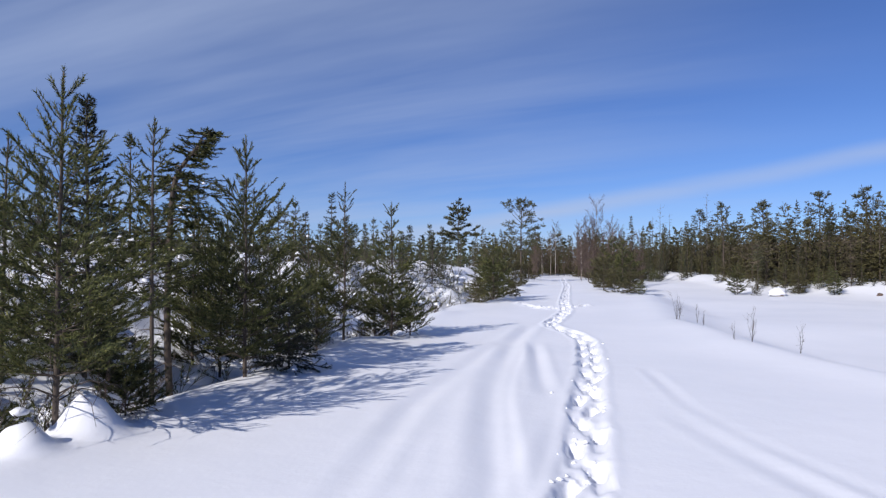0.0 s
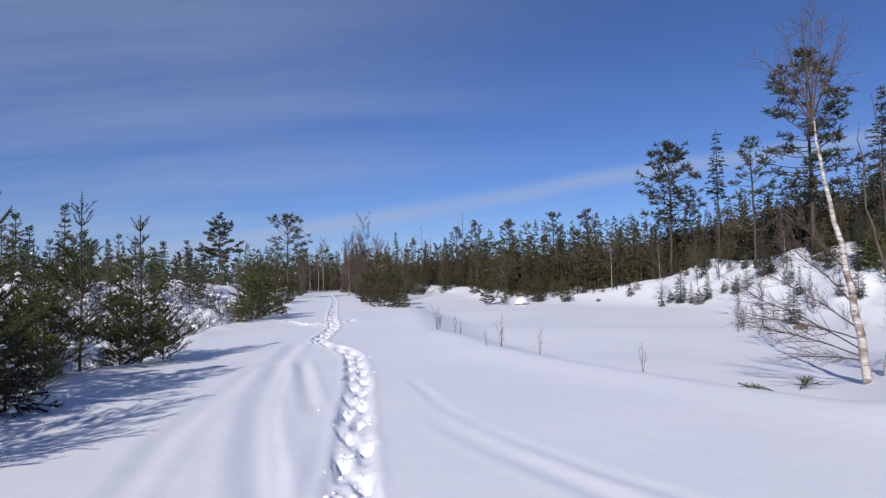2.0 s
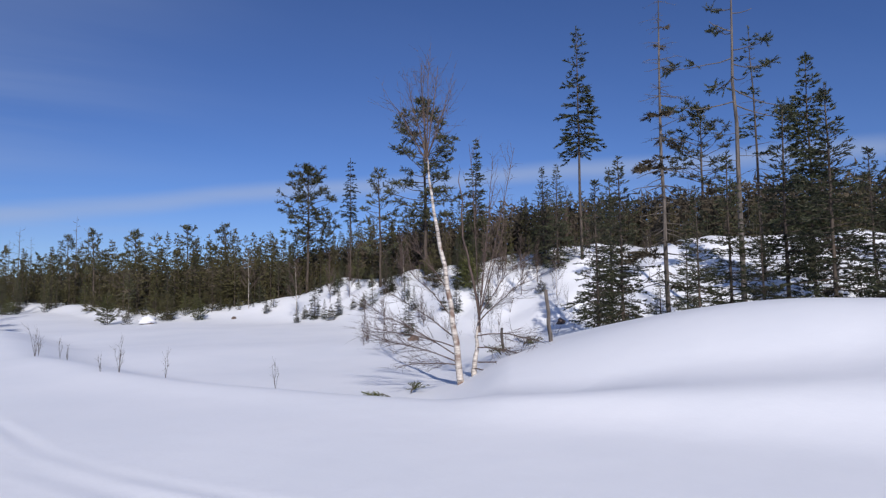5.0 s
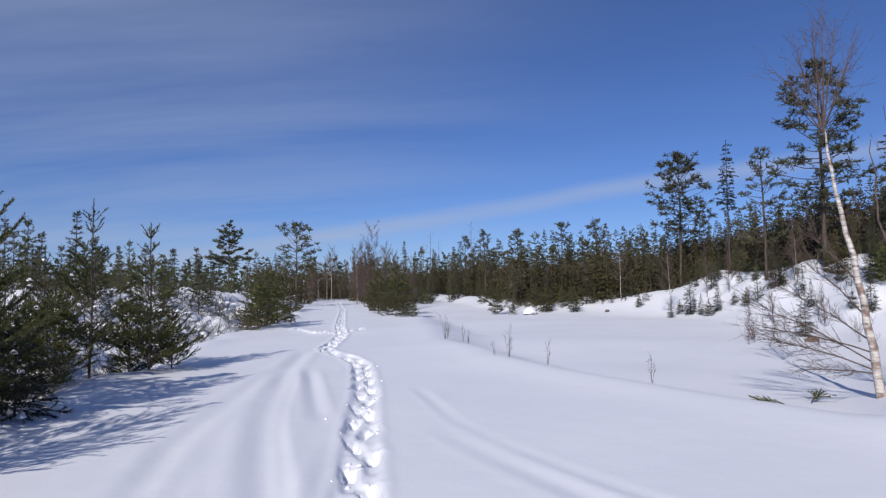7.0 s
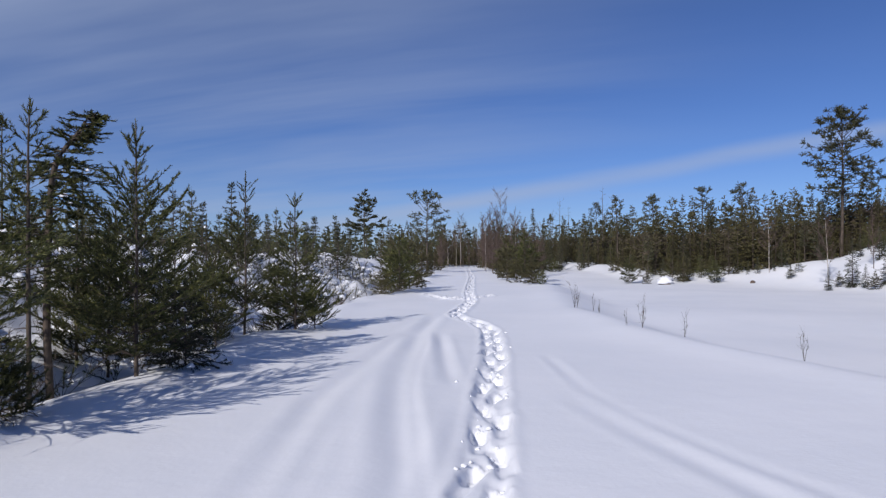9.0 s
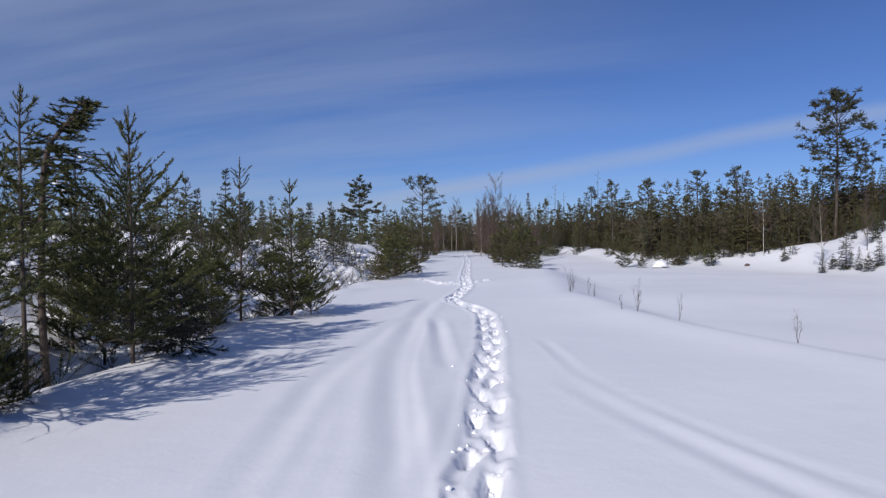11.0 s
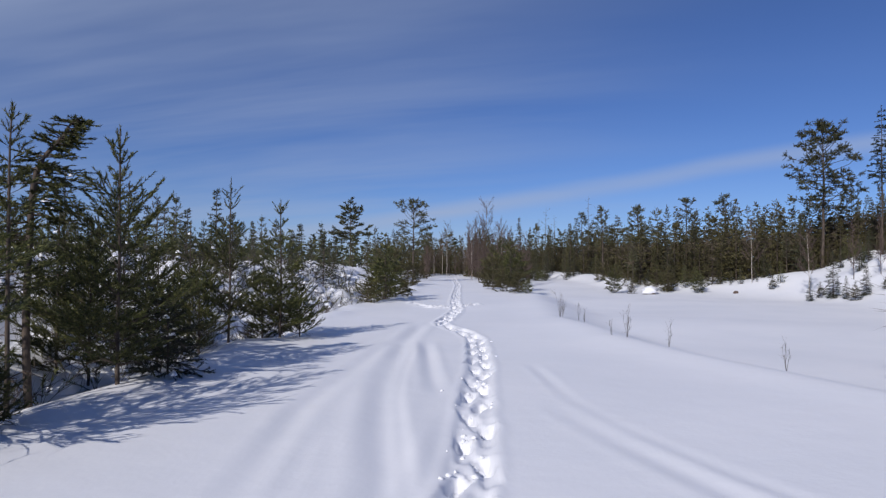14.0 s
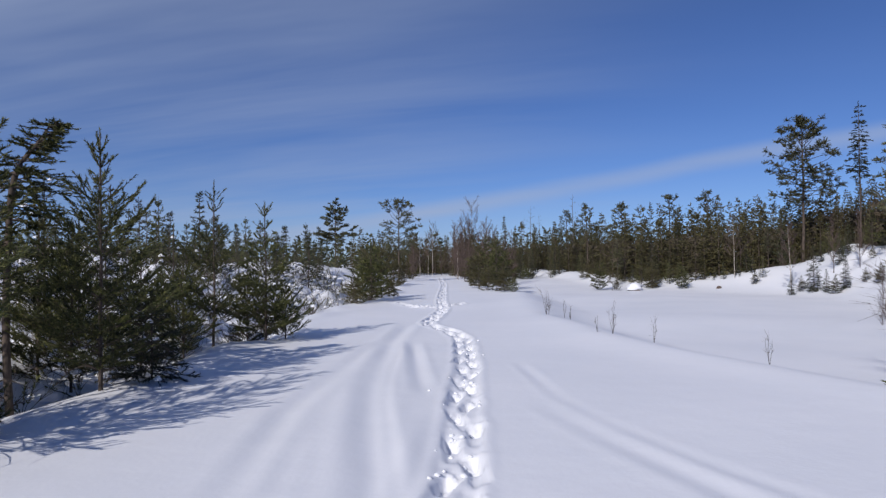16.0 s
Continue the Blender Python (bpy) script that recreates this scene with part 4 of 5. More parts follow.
# the far wood across the end of the trail
for k in range(170):
    b = dice.uniform(-7, 15)
    d = dice.uniform(72, 100)
    x, y = at(b, d)
    if -1.2 < x < 3.2 and d < 84:
        continue
    el = dice.uniform(1.2, 3.3) + (0.9 if b > 6 and dice.random() < 0.3 else 0)
    kind = 4 + dice.randrange(3) if b > 6 else dice.choice([0, 1, 4, 5, 7])
    BACK.append((kind, x, y, 1.6 + d * math.tan(radians(el)) - height(x, y), dice.uniform(0, 2 * math.pi)))


for k in range(34):
    b, d = dice.uniform(-1.6, 3.4), dice.uniform(90, 112)
    x, y = at(b, d)
    BACK.append((dice.choice([0, 1, 4, 5, 6]), x, y, 1.6 + d * math.tan(radians(dice.uniform(1.4, 2.7))) - height(x, y), dice.uniform(0, 2 * math.pi)))
for b, d, el in ((-1.0, 100, 1.6), (-0.3, 104, 2.0), (0.3, 99, 1.5), (0.8, 103, 2.2), (1.3, 100, 1.7), (1.9, 104, 2.3), (2.4, 99, 1.8), (0.0, 108, 2.4), (1.6, 109, 2.6), (-0.7, 110, 2.2), (2.9, 102, 2.0)):
    x, y = at(b, d)
    WOOD.put(dice.choice([0, 1, 4, 5]), x, y, 1.6 + d * math.tan(radians(el)) - height(x, y), 91 * b, "trees of the wood")


def back_wood():
    """The trees that stand deeper in the wood, seen only as tops and gaps."""
    rng = np.random.default_rng(66)
    s, stems0, stems1 = Shape(), [], []
    packs = []
    for t in WOOD.trees:
        me = [c for c in t.children if c.name.startswith("crown")][0].data
        co = np.empty(len(me.vertices) * 3)
        me.vertices.foreach_get("co", co)
        mat = np.empty(len(me.polygons), np.int32)
        me.polygons.foreach_get("material_index", mat)
        n = int((mat == 0).sum())
        packs.append(co.reshape(-1, 3)[:3 * n].reshape(n, 3, 3))
    for kind, x, y, tall, turn in BACK:
        p = packs[kind]
        p = p[rng.random(len(p)) < 0.26]
        mid = p.mean(1, keepdims=True)
        p = (mid + (p - mid) * 1.9).reshape(-1, 3) * (tall / 6.0)
        c, d = math.cos(turn), math.sin(turn)
        z = height(x, y)
        v = np.stack([x + c * p[:, 0] - d * p[:, 1], y + d * p[:, 0] + c * p[:, 1], z + p[:, 2]], 1)
        s.add(v, np.arange(len(v)).reshape(-1, 3))
        stems0.append((x, y, z - 0.2))
        stems1.append((x, y, z + tall))
    wood = Shape()
    wood.twigs(stems0, stems1, 0.055)
    tagged(new("back_wood", s.mesh("back_wood", OLIVE, rest=(wood, BARK))), "mass of olive-green conifers deeper in the wood", "woods", kind="stuff")


back_wood()


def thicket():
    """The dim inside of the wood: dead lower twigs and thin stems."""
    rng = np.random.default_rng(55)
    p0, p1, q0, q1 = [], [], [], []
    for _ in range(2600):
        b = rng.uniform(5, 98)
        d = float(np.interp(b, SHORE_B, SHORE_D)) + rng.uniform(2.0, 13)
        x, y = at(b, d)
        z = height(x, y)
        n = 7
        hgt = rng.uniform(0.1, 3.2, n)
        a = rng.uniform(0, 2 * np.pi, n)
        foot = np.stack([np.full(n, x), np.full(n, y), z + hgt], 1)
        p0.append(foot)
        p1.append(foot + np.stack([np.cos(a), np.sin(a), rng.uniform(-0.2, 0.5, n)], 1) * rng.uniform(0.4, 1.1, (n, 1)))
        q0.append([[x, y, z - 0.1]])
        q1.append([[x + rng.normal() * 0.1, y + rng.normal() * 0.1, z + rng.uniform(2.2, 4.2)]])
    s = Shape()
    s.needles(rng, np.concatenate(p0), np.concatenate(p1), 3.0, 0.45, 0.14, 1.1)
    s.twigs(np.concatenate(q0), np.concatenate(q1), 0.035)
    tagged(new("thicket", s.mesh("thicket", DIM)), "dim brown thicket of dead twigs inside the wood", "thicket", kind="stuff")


thicket()


def far_woods():
    """The woods that go on beyond, all round, too far off to count."""
    rng = np.random.default_rng(77)
    green, p0, p1 = Shape(), [], []
    for k in range(1500):
        b = rng.uniform(0, 360)
        d = rng.uniform(115, 190)
        x, y = at(b, d)
        tall = rng.uniform(4, 8.5)
        z = height(x, y)
        n = 14
        u = rng.random(n) ** 1.2
        a = rng.uniform(0, 2 * np.pi, n)
        reach = tall * 0.2 * (1 - u) + 0.2
        foot = np.stack([np.full(n, x), np.full(n, y), z + 0.2 + u * (tall - 0.3)], 1)
        p0.append(foot)
        p1.append(foot + np.stack([np.cos(a) * reach, np.sin(a) * reach, reach * rng.uniform(-0.2, 0.5, n)], 1))
    green.needles(rng, np.concatenate(p0), np.concatenate(p1), 3.0, 1.1, 0.55)
    ob = new("far_woods", green.mesh("far_woods", SPRUCE))
    tagged(ob, "dark conifer woods in the far distance", "woods", kind="stuff")


far_woods()


# ---- bare trees ----
def bare_tree(name, seed, tall, label, mat, girth=0.010, forks=9, rise=1.0, twig=5, spread=0.35, lean=(0, 0), low=0.2, bend=0.03, limb_mat=None, hair=0.003, category="tree"):
    """A leafless tree: a trunk, rising limbs and fine twigs."""
    rng = np.random.default_rng(seed)
    tree = tagged(new(name), label, category)
    line = trunk_line(rng, tall, bend, lean, None, 10)
    us = np.linspace(0, 1, len(line))
    trunk = Shape()
    trunk.tube(np.vstack([line[0] - [0, 0, 0.25], line]), np.concatenate([[girth * tall * 1.2], girth * tall * (1 - us) ** 0.75 + 0.004]), 7)
    part("trunk", trunk, mat, tree, smooth=True)
    wood, p0, p1 = Shape(), [], []
    for k in range(forks):
        u = low + (0.97 - low) * (k + rng.random()) / forks
        p = np.array([np.interp(u, us, line[:, c]) for c in range(3)])
        a, e = rng.uniform(0, 2 * np.pi), rise + rng.normal() * 0.15
        ln = tall * spread * (1 - 0.62 * u) * rng.uniform(0.6, 1.2)
        q = np.linspace(0, 1, 5)[:, None]
        limb = p + np.array([np.cos(a) * np.cos(e), np.sin(a) * np.cos(e), np.sin(e)]) * ln * q + np.array([0, 0, 0.15 * ln]) * q ** 2 + rng.normal(size=(5, 3)) * 0.025 * ln * q
        wood.tube(limb, girth * tall * 0.42 * (1 - 0.6 * u) * np.array([1, 0.75, 0.5, 0.3, 0.12]) + 0.002, 5)
        m = max(3, int(twig * ln / 0.5))
        t = rng.uniform(0.2, 1.0, m)
        f = np.stack([np.interp(t, q[:, 0], limb[:, c]) for c in range(3)], 1)
        o = unit(limb[-1] - limb[0]) + rng.normal(size=(m, 3)) * 0.45
        g = f + o * (0.32 * ln * (1.1 - 0.6 * t))[:, None] * rng.uniform(0.5, 1.2, (m, 1))
        p0.append(f)
        p1.append(g)
        for s in (0.45, 0.75):
            h = f + (g - f) * s
            p0.append(h)
            p1.append(h + (o + rng.normal(size=(m, 3)) * 0.55) * (0.12 * ln) * rng.uniform(0.5, 1.2, (m, 1)))
    wood.twigs(np.concatenate(p0), np.concatenate(p1), hair)
    part("crown", wood, limb_mat or mat, tree)
    return tree


# far bare birches and alders at the end of the trail
BARE = Kinds([bare_tree("bare_tree", 140 + k, 6.0, "leafless reddish-brown tree at the far wood", REDTWIG, girth=0.0055, forks=22, rise=1.05, twig=12, spread=0.24, low=0.12, hair=0.009) for k in range(4)]
             + [bare_tree("birch_tree", 146 + k, 6.0, "slim pale birch at the far wood", BIRCH, girth=0.0045, forks=18, rise=0.95, twig=11, spread=0.32, low=0.3, limb_mat=REDTWIG, hair=0.0075) for k in range(2)]
             + [bare_tree("dead_tree", 149 + k, 6.0, "bare grey snag at the edge of the wood", SILVER, girth=0.006, forks=22, rise=0.2, twig=5, spread=0.13, low=0.2, hair=0.0075) for k in range(2)], [6.0] * 8)
for k in range(90):
    b = dice.choice([dice.uniform(-1.8, 8.2), dice.uniform(0.5, 7.5)])
    d = dice.uniform(62, 88)
    x, y = at(b, d)
    if -1.0 < x < 2.9 and d < 80:
        continue
    el = dice.uniform(1.5, 3.8) if 2 < b < 7 else dice.uniform(1.0, 2.8)
    BARE.put(dice.randrange(4) if dice.random() < 0.8 else 4 + dice.randrange(2), x, y, 1.6 + d * math.tan(radians(el)) - height(x, y), dice.uniform(0, 360), "bare trees of the far wood")
for k in range(30):
    b, d = dice.uniform(2.2, 8.0), dice.uniform(56, 70)
    x, y = at(b, d)
    if x > 2.9:
        BARE.put(k % 4, x, y, 1.6 + d * math.tan(radians(dice.uniform(1.2, 4.2) if b < 6.5 else dice.uniform(0.8, 2.6))) - height(x, y), 37 * k, "bare trees of the far wood")
for b, d, el, kind in ((4.2, 78, 5.3, 4), (0.6, 82, 3.4, 4), (-0.6, 80, 3.0, 5), (5.6, 80, 4.4, 0), (3.2, 76, 3.9, 1), (9.0, 84, 4.1, 6), (10.3, 86, 4.4, 7), (9.6, 85, 4.3, 6), (13.3, 78, 4.5, 7), (14.2, 76, 4.4, 6),
                       (23.0, 60, 5.0, 2), (24.0, 62, 5.1, 3), (26.5, 51, 3.4, 4), (30.6, 45, 2.6, 4), (33.5, 46, 4, 0), (35.2, 45, 3.5, 1), (40, 40, 6, 0), (44, 40, 6.5, 1), (47.5, 38, 6.8, 2), (49, 37, 6, 3),
                       (38.5, 44, 5, 2), (45.5, 41, 5.5, 3), (40.2, 39, 3.9, 4), (62, 30, 4.6, 4), (54, 30, 3.2, 4)):
    x, y = at(b, d)
    BARE.put(kind, x, y, 1.6 + d * math.tan(radians(el)) - height(x, y), 53 * d, "bare trees of the far wood")


# ---- the birch clump on the right ----
def birch_clump():
    rng = np.random.default_rng(21)
    x, y = at(45.3, 13.4)
    tree = tagged(new("birch_tree"), "white two-stemmed birch with bare brown twigs in the snow", "tree")
    tree.matrix_basis = pose(x, y, height(x, y), 0, 0, -45.3) @ Matrix.Scale(1.24, 4)   # own x runs across the view, own y away
    fine = Shape()
    p0, p1 = [], []

    def stem(name, pts, r, mat=BIRCH):
        s = Shape()
        pts = np.array(pts, float)
        u = np.linspace(0, 1, 14)
        k = np.linspace(0, 1, len(pts))
        line = np.stack([np.interp(u, k, pts[:, c]) for c in range(3)], 1)
        line[1:-1] += rng.normal(size=(12, 3)) * 0.012
        s.tube(np.vstack([line[0] - [0, 0, 0.3], line]), np.concatenate([[r * 1.2], r * (1 - u) ** 0.75 + 0.004]), 8)
        part(name, s, mat, tree, smooth=True)
        return line

    def limb(start, end, r, twigs, sag=0.0, size=0.35):
        s = Shape()
        q = np.linspace(0, 1, 6)[:, None]
        start, end = np.array(start, float), np.array(end, float)
        line = start + (end - start) * q + np.array([0, 0, sag]) * (4 * q * (1 - q)) + rng.normal(size=(6, 3)) * 0.02 * q
        s.tube(line, r * (1 - 0.85 * q[:, 0]) + 0.0025, 5)
        twigs = int(twigs * 1.5)
        t = rng.uniform(0.2, 1, twigs)
        f = np.stack([np.interp(t, q[:, 0], line[:, c]) for c in range(3)], 1)
        o = unit(end - start) + rng.normal(size=(twigs, 3)) * 0.45
        g = f + o * (size * rng.uniform(0.4, 1.2, twigs))[:, None]
        p0.append(f)
        p1.append(g)
        for w in (0.35, 0.6, 0.85):
            h = f + (g - f) * w
            p0.append(h)
            p1.append(h + (o + rng.normal(size=(twigs, 3)) * 0.5) * (size * 0.4 * rng.uniform(0.4, 1.2, twigs))[:, None])
        part("limb", s, REDTWIG, tree)
        return line

    main = stem("stem", [(0, 0, 0), (-0.10, 0.0, 0.9), (-0.20, 0.05, 1.7), (-0.36, 0.1, 2.6), (-0.50, 0.1, 3.4), (-0.54, 0.1, 4.1)], 0.057)
    second = stem("stem", [(0.22, 0.1, 0), (0.28, 0.12, 0.6), (0.34, 0.15, 1.2)], 0.05)
    third = stem("stem", [(0.34, 0.15, 1.15), (0.22, 0.2, 1.9), (0.10, 0.2, 2.4), (0.07, 0.2, 3.1), (0.04, 0.2, 3.7)], 0.020, REDTWIG)
    top = main[-1]
    for dx, dz, n in ((-0.34, 1.25, 16), (-0.12, 1.6, 18), (0.08, 1.3, 14), (0.22, 1.6, 16), (0.42, 1.0, 14), (-0.6, 0.8, 12), (0.32, 0.6, 8)):
        limb(top + [0, 0, -0.1 - 0.25 * abs(dx)], top + [dx, rng.normal() * 0.3, dz], 0.012, n, 0.0, 0.42)
    for dx, dz, n in ((0.45, 1.6, 16), (0.9, 2.2, 22), (0.62, 2.9, 20), (1.0, 3.2, 20), (0.25, 3.4, 14)):
        limb((0.34, 0.15, 1.15), (dx, 0.2 + rng.normal() * 0.3, 1.1 + dz * 0.92), 0.008, n, -0.06, 0.38)
    for sx, sz, ex, ez, n in ((-0.06, 0.75, -1.25, 1.5, 26), (-0.04, 0.45, -1.55, 1.25, 30), (-0.03, 0.35, -1.3, 0.75, 26), (0, 0.3, -0.95, 0.35, 20), (-0.12, 1.1, -0.9, 2.0, 20),
                              (0.3, 0.8, 1.25, 0.75, 24), (0.3, 0.6, 1.1, 0.45, 22), (0.3, 0.35, 1.5, 0.25, 20), (0.3, 1.0, 1.1, 1.7, 22), (0.32, 1.1, 0.95, 2.0, 20), (-0.05, 0.6, -1.4, 0.95, 22),
                              (0.25, 0.25, 0.8, -0.02, 14), (-0.15, 1.5, -0.8, 2.4, 16)):
        limb((sx, 0.05, sz), (ex, rng.normal() * 0.45, ez), 0.010, n, 0.05, 0.40)
    fine.twigs(np.concatenate(p0), np.concatenate(p1), 0.0036)
    part("crown", fine, REDTWIG, tree, "fine bare reddish twigs")


birch_clump()


def weed(name, seed, x, y, tall, stems, label, mat=TWIG, spread=0.24):
    rng = np.random.default_rng(seed)
    thing = tagged(new(name), label, "plant")
    thing.matrix_basis = pose(x, y, height(x, y))
    for _ in range(stems):
        s = Shape()
        a, e = rng.uniform(0, 2 * np.pi), rng.uniform(0, spread)
        ln = tall * rng.uniform(0.5, 1.0)
        way = np.array([np.cos(a) * np.sin(e), np.sin(a) * np.sin(e), np.cos(e)])
        q = np.linspace(0, 1, 5)[:, None]
        line = way * ln * q + rng.normal(size=(5, 3)) * 0.02 * q - [0, 0, 0.05] * (1 - q)
        s.tube(line, 0.0045 * (1 - 0.7 * q[:, 0]), 4)
        m = 7
        t = rng.uniform(0.25, 1, m)
        f = np.stack([np.interp(t, q[:, 0], line[:, c]) for c in range(3)], 1)
        s.twigs(f, f + (way + rng.normal(size=(m, 3)) * 0.4) * 0.25 * ln, 0.0028)
        part("stalk", s, mat, thing)
    return thing


DRY = "bare dry stalks standing out of the snow"
for k, (x, y, tall, stems) in enumerate([(3.6, 18.8, 0.95, 5), (3.75, 19.2, 0.6, 4), (4.4, 19.9, 0.6, 3), (4.46, 19.4, 0.55, 4), (3.67, 13.4, 0.42, 2), (3.94, 13.2, 0.75, 5),
                                         (4.53, 12.4, 0.55, 3), (5.31, 9.6, 0.62, 3)]):
    weed("dry_stalks", 200 + k, x, y, tall, stems, DRY)
x, y = at(-38.0, 6.9)
weed("bare_shrub", 220, x, y, 0.5, 5, "small bare reddish shrub by the snow heap", REDTWIG, 0.5)


def post(name, bearing, metres, tall, radius, lean, label):
    rng = np.random.default_rng(int(bearing * 10))
    s = Shape()
    q = np.linspace(0, 1, 7)
    line = np.stack([q * lean + rng.normal(size=7) * 0.01, rng.normal(size=7) * 0.01, q * (tall + 0.4) - 0.4], 1)
    s.tube(line, radius * (1.1 - 0.25 * q + rng.normal(size=7) * 0.05), 8)
    x, y = at(bearing, metres)
    ob = tagged(new(name, s.mesh(name, SILVER, True)), label, "post")
    ob.matrix_basis = pose(x, y, height(x, y), 0, 0, -bearing)


post("wooden_post", 53.6, 14.0, 1.12, 0.042, -0.12, "weathered grey wooden post leaning in the drift")
post("wooden_post", 49.3, 14.6, 0.55, 0.034, -0.05, "short broken grey post sticking out of the snow")


def boulder(bearing, metres, size, label, lift=0.0, snowy=0.0):
    rng = np.random.default_rng(int(bearing * 7))
    x, y = at(bearing, metres)
    z = height(x, y) + lift
    thing = tagged(new("boulder"), label, "rock")
    thing.matrix_basis = pose(x, y, z - 0.3 * size[2], 0, 0, 25)
    s = Shape()
    s.lump(rng, (0, 0, 0), size, 7, 11)
    part("stone", s, ROCK, thing)
    if snowy:
        s = Shape()
        s.lump(rng, (0, 0, size[2] * 0.7), (size[0] * 1.05, size[1] * 1.05, snowy), 6, 13)
        part("snow_cap", s, CRUST, thing, "thick cap of snow", smooth=True)


boulder(41.0, 27.0, (0.32, 0.25, 0.28), "brown stone showing through the snow of the slope")
boulder(54.3, 27.5, (0.22, 0.2, 0.26), "grey stone showing through the snow of the slope")
boulder(18.5, 48.0, (0.6, 0.5, 0.36), "low boulder with a thick snow cap at the shore", 0.0, 0.42)
boulder(25.3, 48.5, (0.18, 0.15, 0.16), "small dark stone at the shore", 0.05)


def fallen_bough(bearing, metres, turn, long, label):
    rng = np.random.default_rng(int(bearing * 13))
    x, y = at(bearing, metres)
    thing = tagged(new("fallen_bough"), label, "branch")
    thing.matrix_basis = pose(x, y, height(x, y) + 0.04, 0, 0, turn)
    q = np.linspace(0, 1, 6)[:, None]
    line = np.array([long, 0, 0.10]) * q + np.array([0, 0, 0.05]) * np.sin(q * 3.1)
    s = Shape()
    s.tube(line, 0.012 * (1.1 - q[:, 0]), 5)
    part("stem", s, BARK, thing)
    t = rng.uniform(0.2, 1, 26)
    f = line[0] + (line[-1] - line[0]) * t[:, None]
    g = f + np.stack([rng.uniform(0.05, 0.2, 26), rng.normal(size=26) * 0.13, rng.uniform(-0.02, 0.10, 26)], 1)
    s = Shape()
    s.needles(rng, f, g, 110, 0.055, 0.012)
    part("crown", s, PINE, thing)


fallen_bough(39.3, 12.6, 150, 0.5, "green pine bough half buried in the snow")
fallen_bough(40.8, 13.3, 30, 0.4, "small green bough lying on the snow")
fallen_bough(49.0, 13.9, 60, 0.45, "green spruce bough sticking out of the drift")
fallen_bough(51.0, 14.4, 10, 0.5, "dark bough lying on the drift")


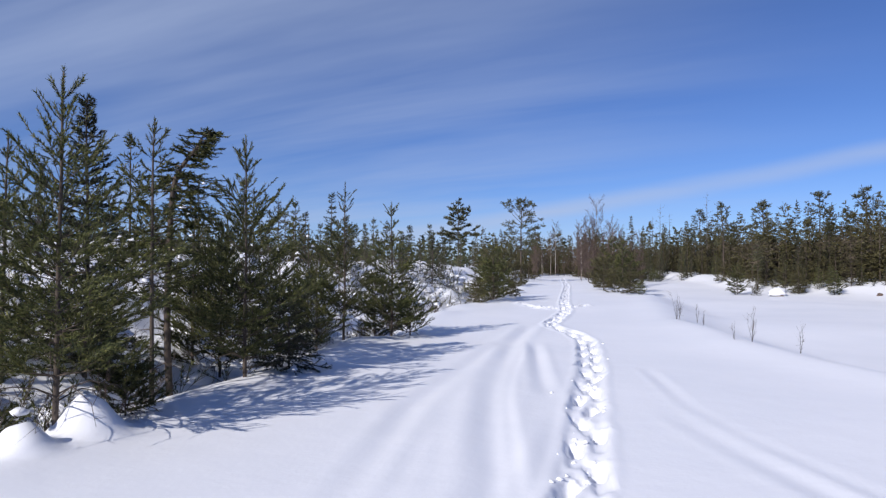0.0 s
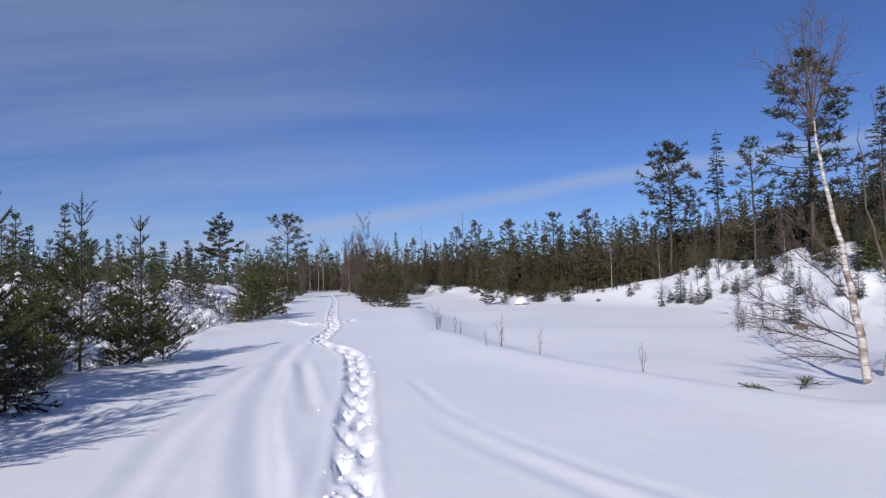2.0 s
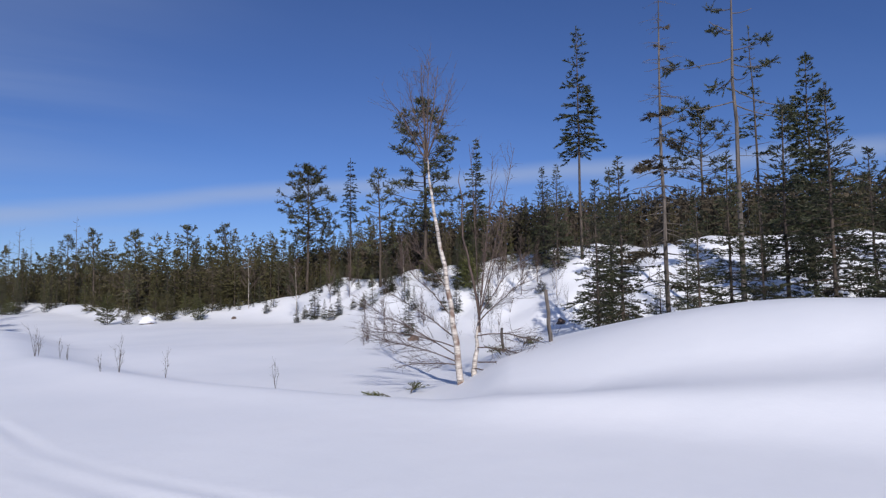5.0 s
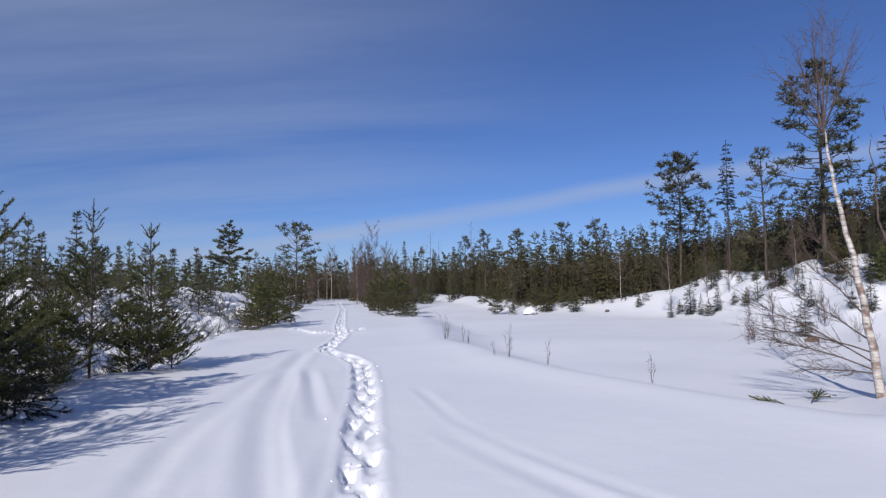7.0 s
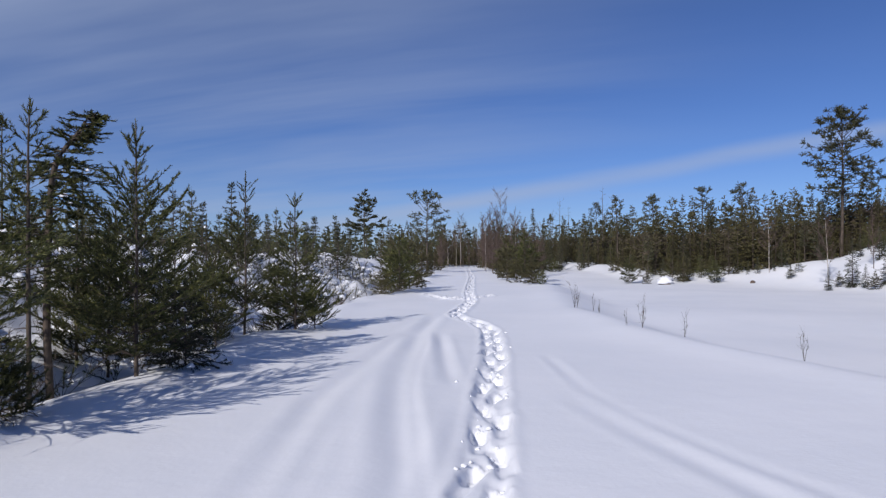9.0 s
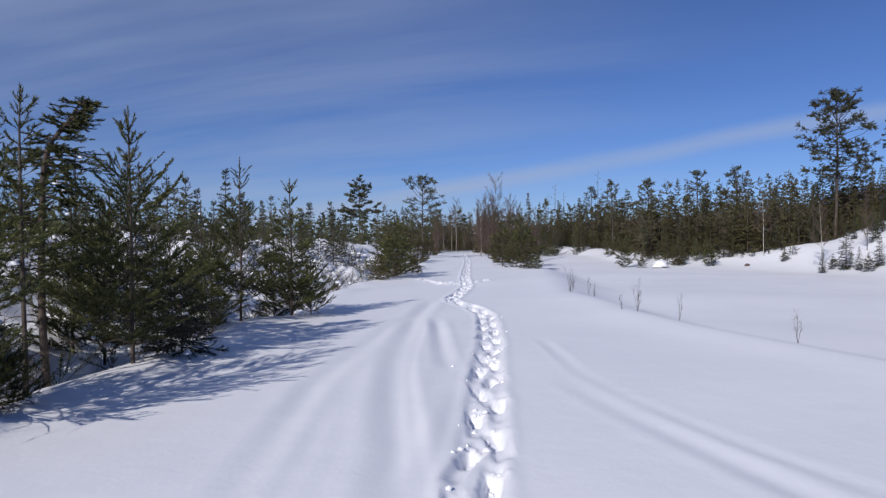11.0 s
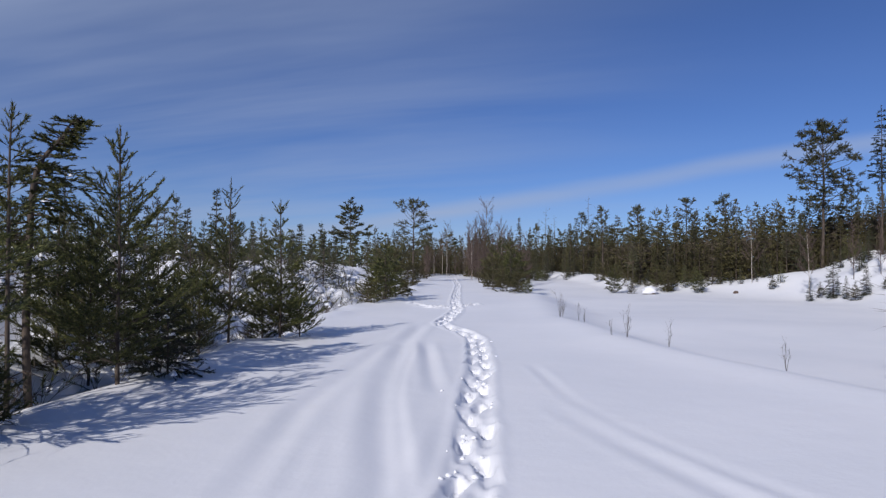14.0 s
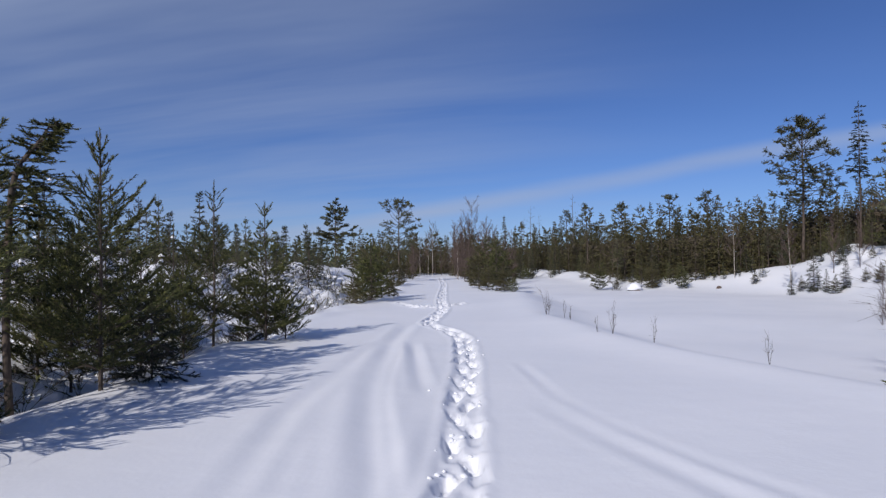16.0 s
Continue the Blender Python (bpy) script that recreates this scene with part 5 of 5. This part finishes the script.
def brush():
    """Tangled bare twigs and dry growth on the left bank."""
    rng = np.random.default_rng(91)
    wood, green, white = Shape(), Shape(), Shape()
    n = 0
    p0, p1, g0, g1 = [], [], [], []
    while n < 760:
        y = rng.uniform(3, 34)
        s = rng.uniform(0.3, 9.0) ** 1.0
        x = float(np.interp(y, LEFT_Y, LEFT_X)) - s
        z = height(x, y)
        m = rng.integers(4, 10)
        a = rng.uniform(0, 2 * np.pi, m)
        e = rng.uniform(0.5, 1.45, m)
        ln = rng.uniform(0.25, 0.95, m)
        foot = np.tile([x, y, z - 0.03], (m, 1))
        tip = foot + np.stack([np.cos(a) * np.cos(e), np.sin(a) * np.cos(e), np.sin(e)], 1) * ln[:, None]
        p0.append(foot)
        p1.append(tip)
        for w in (0.4, 0.6, 0.8):
            h = foot + (tip - foot) * w
            p0.append(h)
            p1.append(h + (tip - foot) * 0.25 + rng.normal(size=(m, 3)) * 0.10)
        if rng.random() < 0.6:
            c = foot[0] + (tip[0] - foot[0]) * rng.uniform(0.35, 0.8)
            w = rng.uniform(0.04, 0.11)
            white.lump(rng, c, (w, w * rng.uniform(0.6, 1.4), w * 0.75), 4, 7)
        if rng.random() < 0.55:
            g0.append(foot + (tip - foot) * 0.3)
            g1.append(tip)
        n += 1
    for _ in range(330):
        y = rng.uniform(4, 40)
        x = float(np.interp(y, LEFT_Y, LEFT_X)) - rng.uniform(1.0, 10.0)
        w = rng.uniform(0.10, 0.34)
        white.lump(rng, (x, y, height(x, y) - 0.05), (w, w * rng.uniform(0.7, 1.3), w * rng.uniform(0.5, 0.9)), 6, 11, 0.09)
    wood.twigs(np.concatenate(p0), np.concatenate(p1), 0.005)
    green.needles(rng, np.concatenate(g0), np.concatenate(g1), 45, 0.07, 0.018)
    tagged(new("snow_clumps", white.mesh("snow_clumps", CRUST, True)), "clumps of snow caught in the brush", "snow", kind="stuff")
    tagged(new("brushwood", wood.mesh("brushwood", TWIG)), "tangle of bare brown twigs on the snowy bank", "brush", kind="stuff")
    tagged(new("low_evergreens", green.mesh("low_evergreens", PINE)), "low evergreen sprigs poking through the snow", "brush", kind="stuff")


brush()


def crumbs():
    """Broken snow thrown up along the footprints."""
    rng = np.random.default_rng(17)
    s = Shape()
    for px, py, hx, hy in PRINTS:
        if py > 24:
            continue
        for _ in range(rng.integers(3, 7) if py < 13 else 1):
            u, w = rng.normal() * 0.07 + 0.13, rng.normal() * 0.045
            if rng.random() < 0.2:
                u, w = rng.normal() * 0.2, rng.normal() * 0.18
            x, y = px + hx * u + hy * w, py + hy * u - hx * w
            r = rng.uniform(0.008, 0.034)
            z = float(ground_height(np.array([x]), np.array([y]))[0])
            s.lump(rng, (x, y, z), (r, r * rng.uniform(0.7, 1.3), r * rng.uniform(0.6, 1.1)), 4, 6)
    tagged(new("snow_crumbs", s.mesh("snow_crumbs", CRUST)), "loose broken lumps of snow along the footprints", "snow", kind="stuff")


crumbs()

dice = random.Random(47)
for k in range(56):
    b, d = dice.uniform(36, 59), dice.uniform(24, 35)
    x, y = at(b, d)
    weed("bare_shrub", 300 + k, x, y, dice.uniform(0.5, 1.5), 6, "thin bare shrub on the snowy slope", REDTWIG if k % 3 else TWIG, 0.5)
for k in range(16):
    b, d = dice.uniform(36, 58), dice.uniform(31, 36)
    x, y = at(b, d)
    BARE.put(k % 4, x, y, dice.uniform(1.6, 4.2), 47 * k, "bare trees on the hillside")
for k in range(34):
    b = dice.uniform(35, 64)
    x, y = at(b, float(np.interp(b, SHORE_B, SHORE_D)) - dice.uniform(0.3, 4.5))
    YOUNG.put(dice.randrange(7), x, y, dice.uniform(1.0, 2.6), 59 * k, "saplings on the hillside")
for k in range(40):
    b = dice.uniform(32.5, 48)
    x, y = at(b, float(np.interp(b, [30, 34, 38, 44, 52], [48, 42, 35, 29, 26])) + dice.uniform(3.0, 10.5))
    (BUSHY if k % 3 == 0 else FULL if k % 3 == 1 else YOUNG).put(dice.randrange(7), x, y, dice.uniform(0.8, 2.3), 83 * k, "saplings on the hillside")
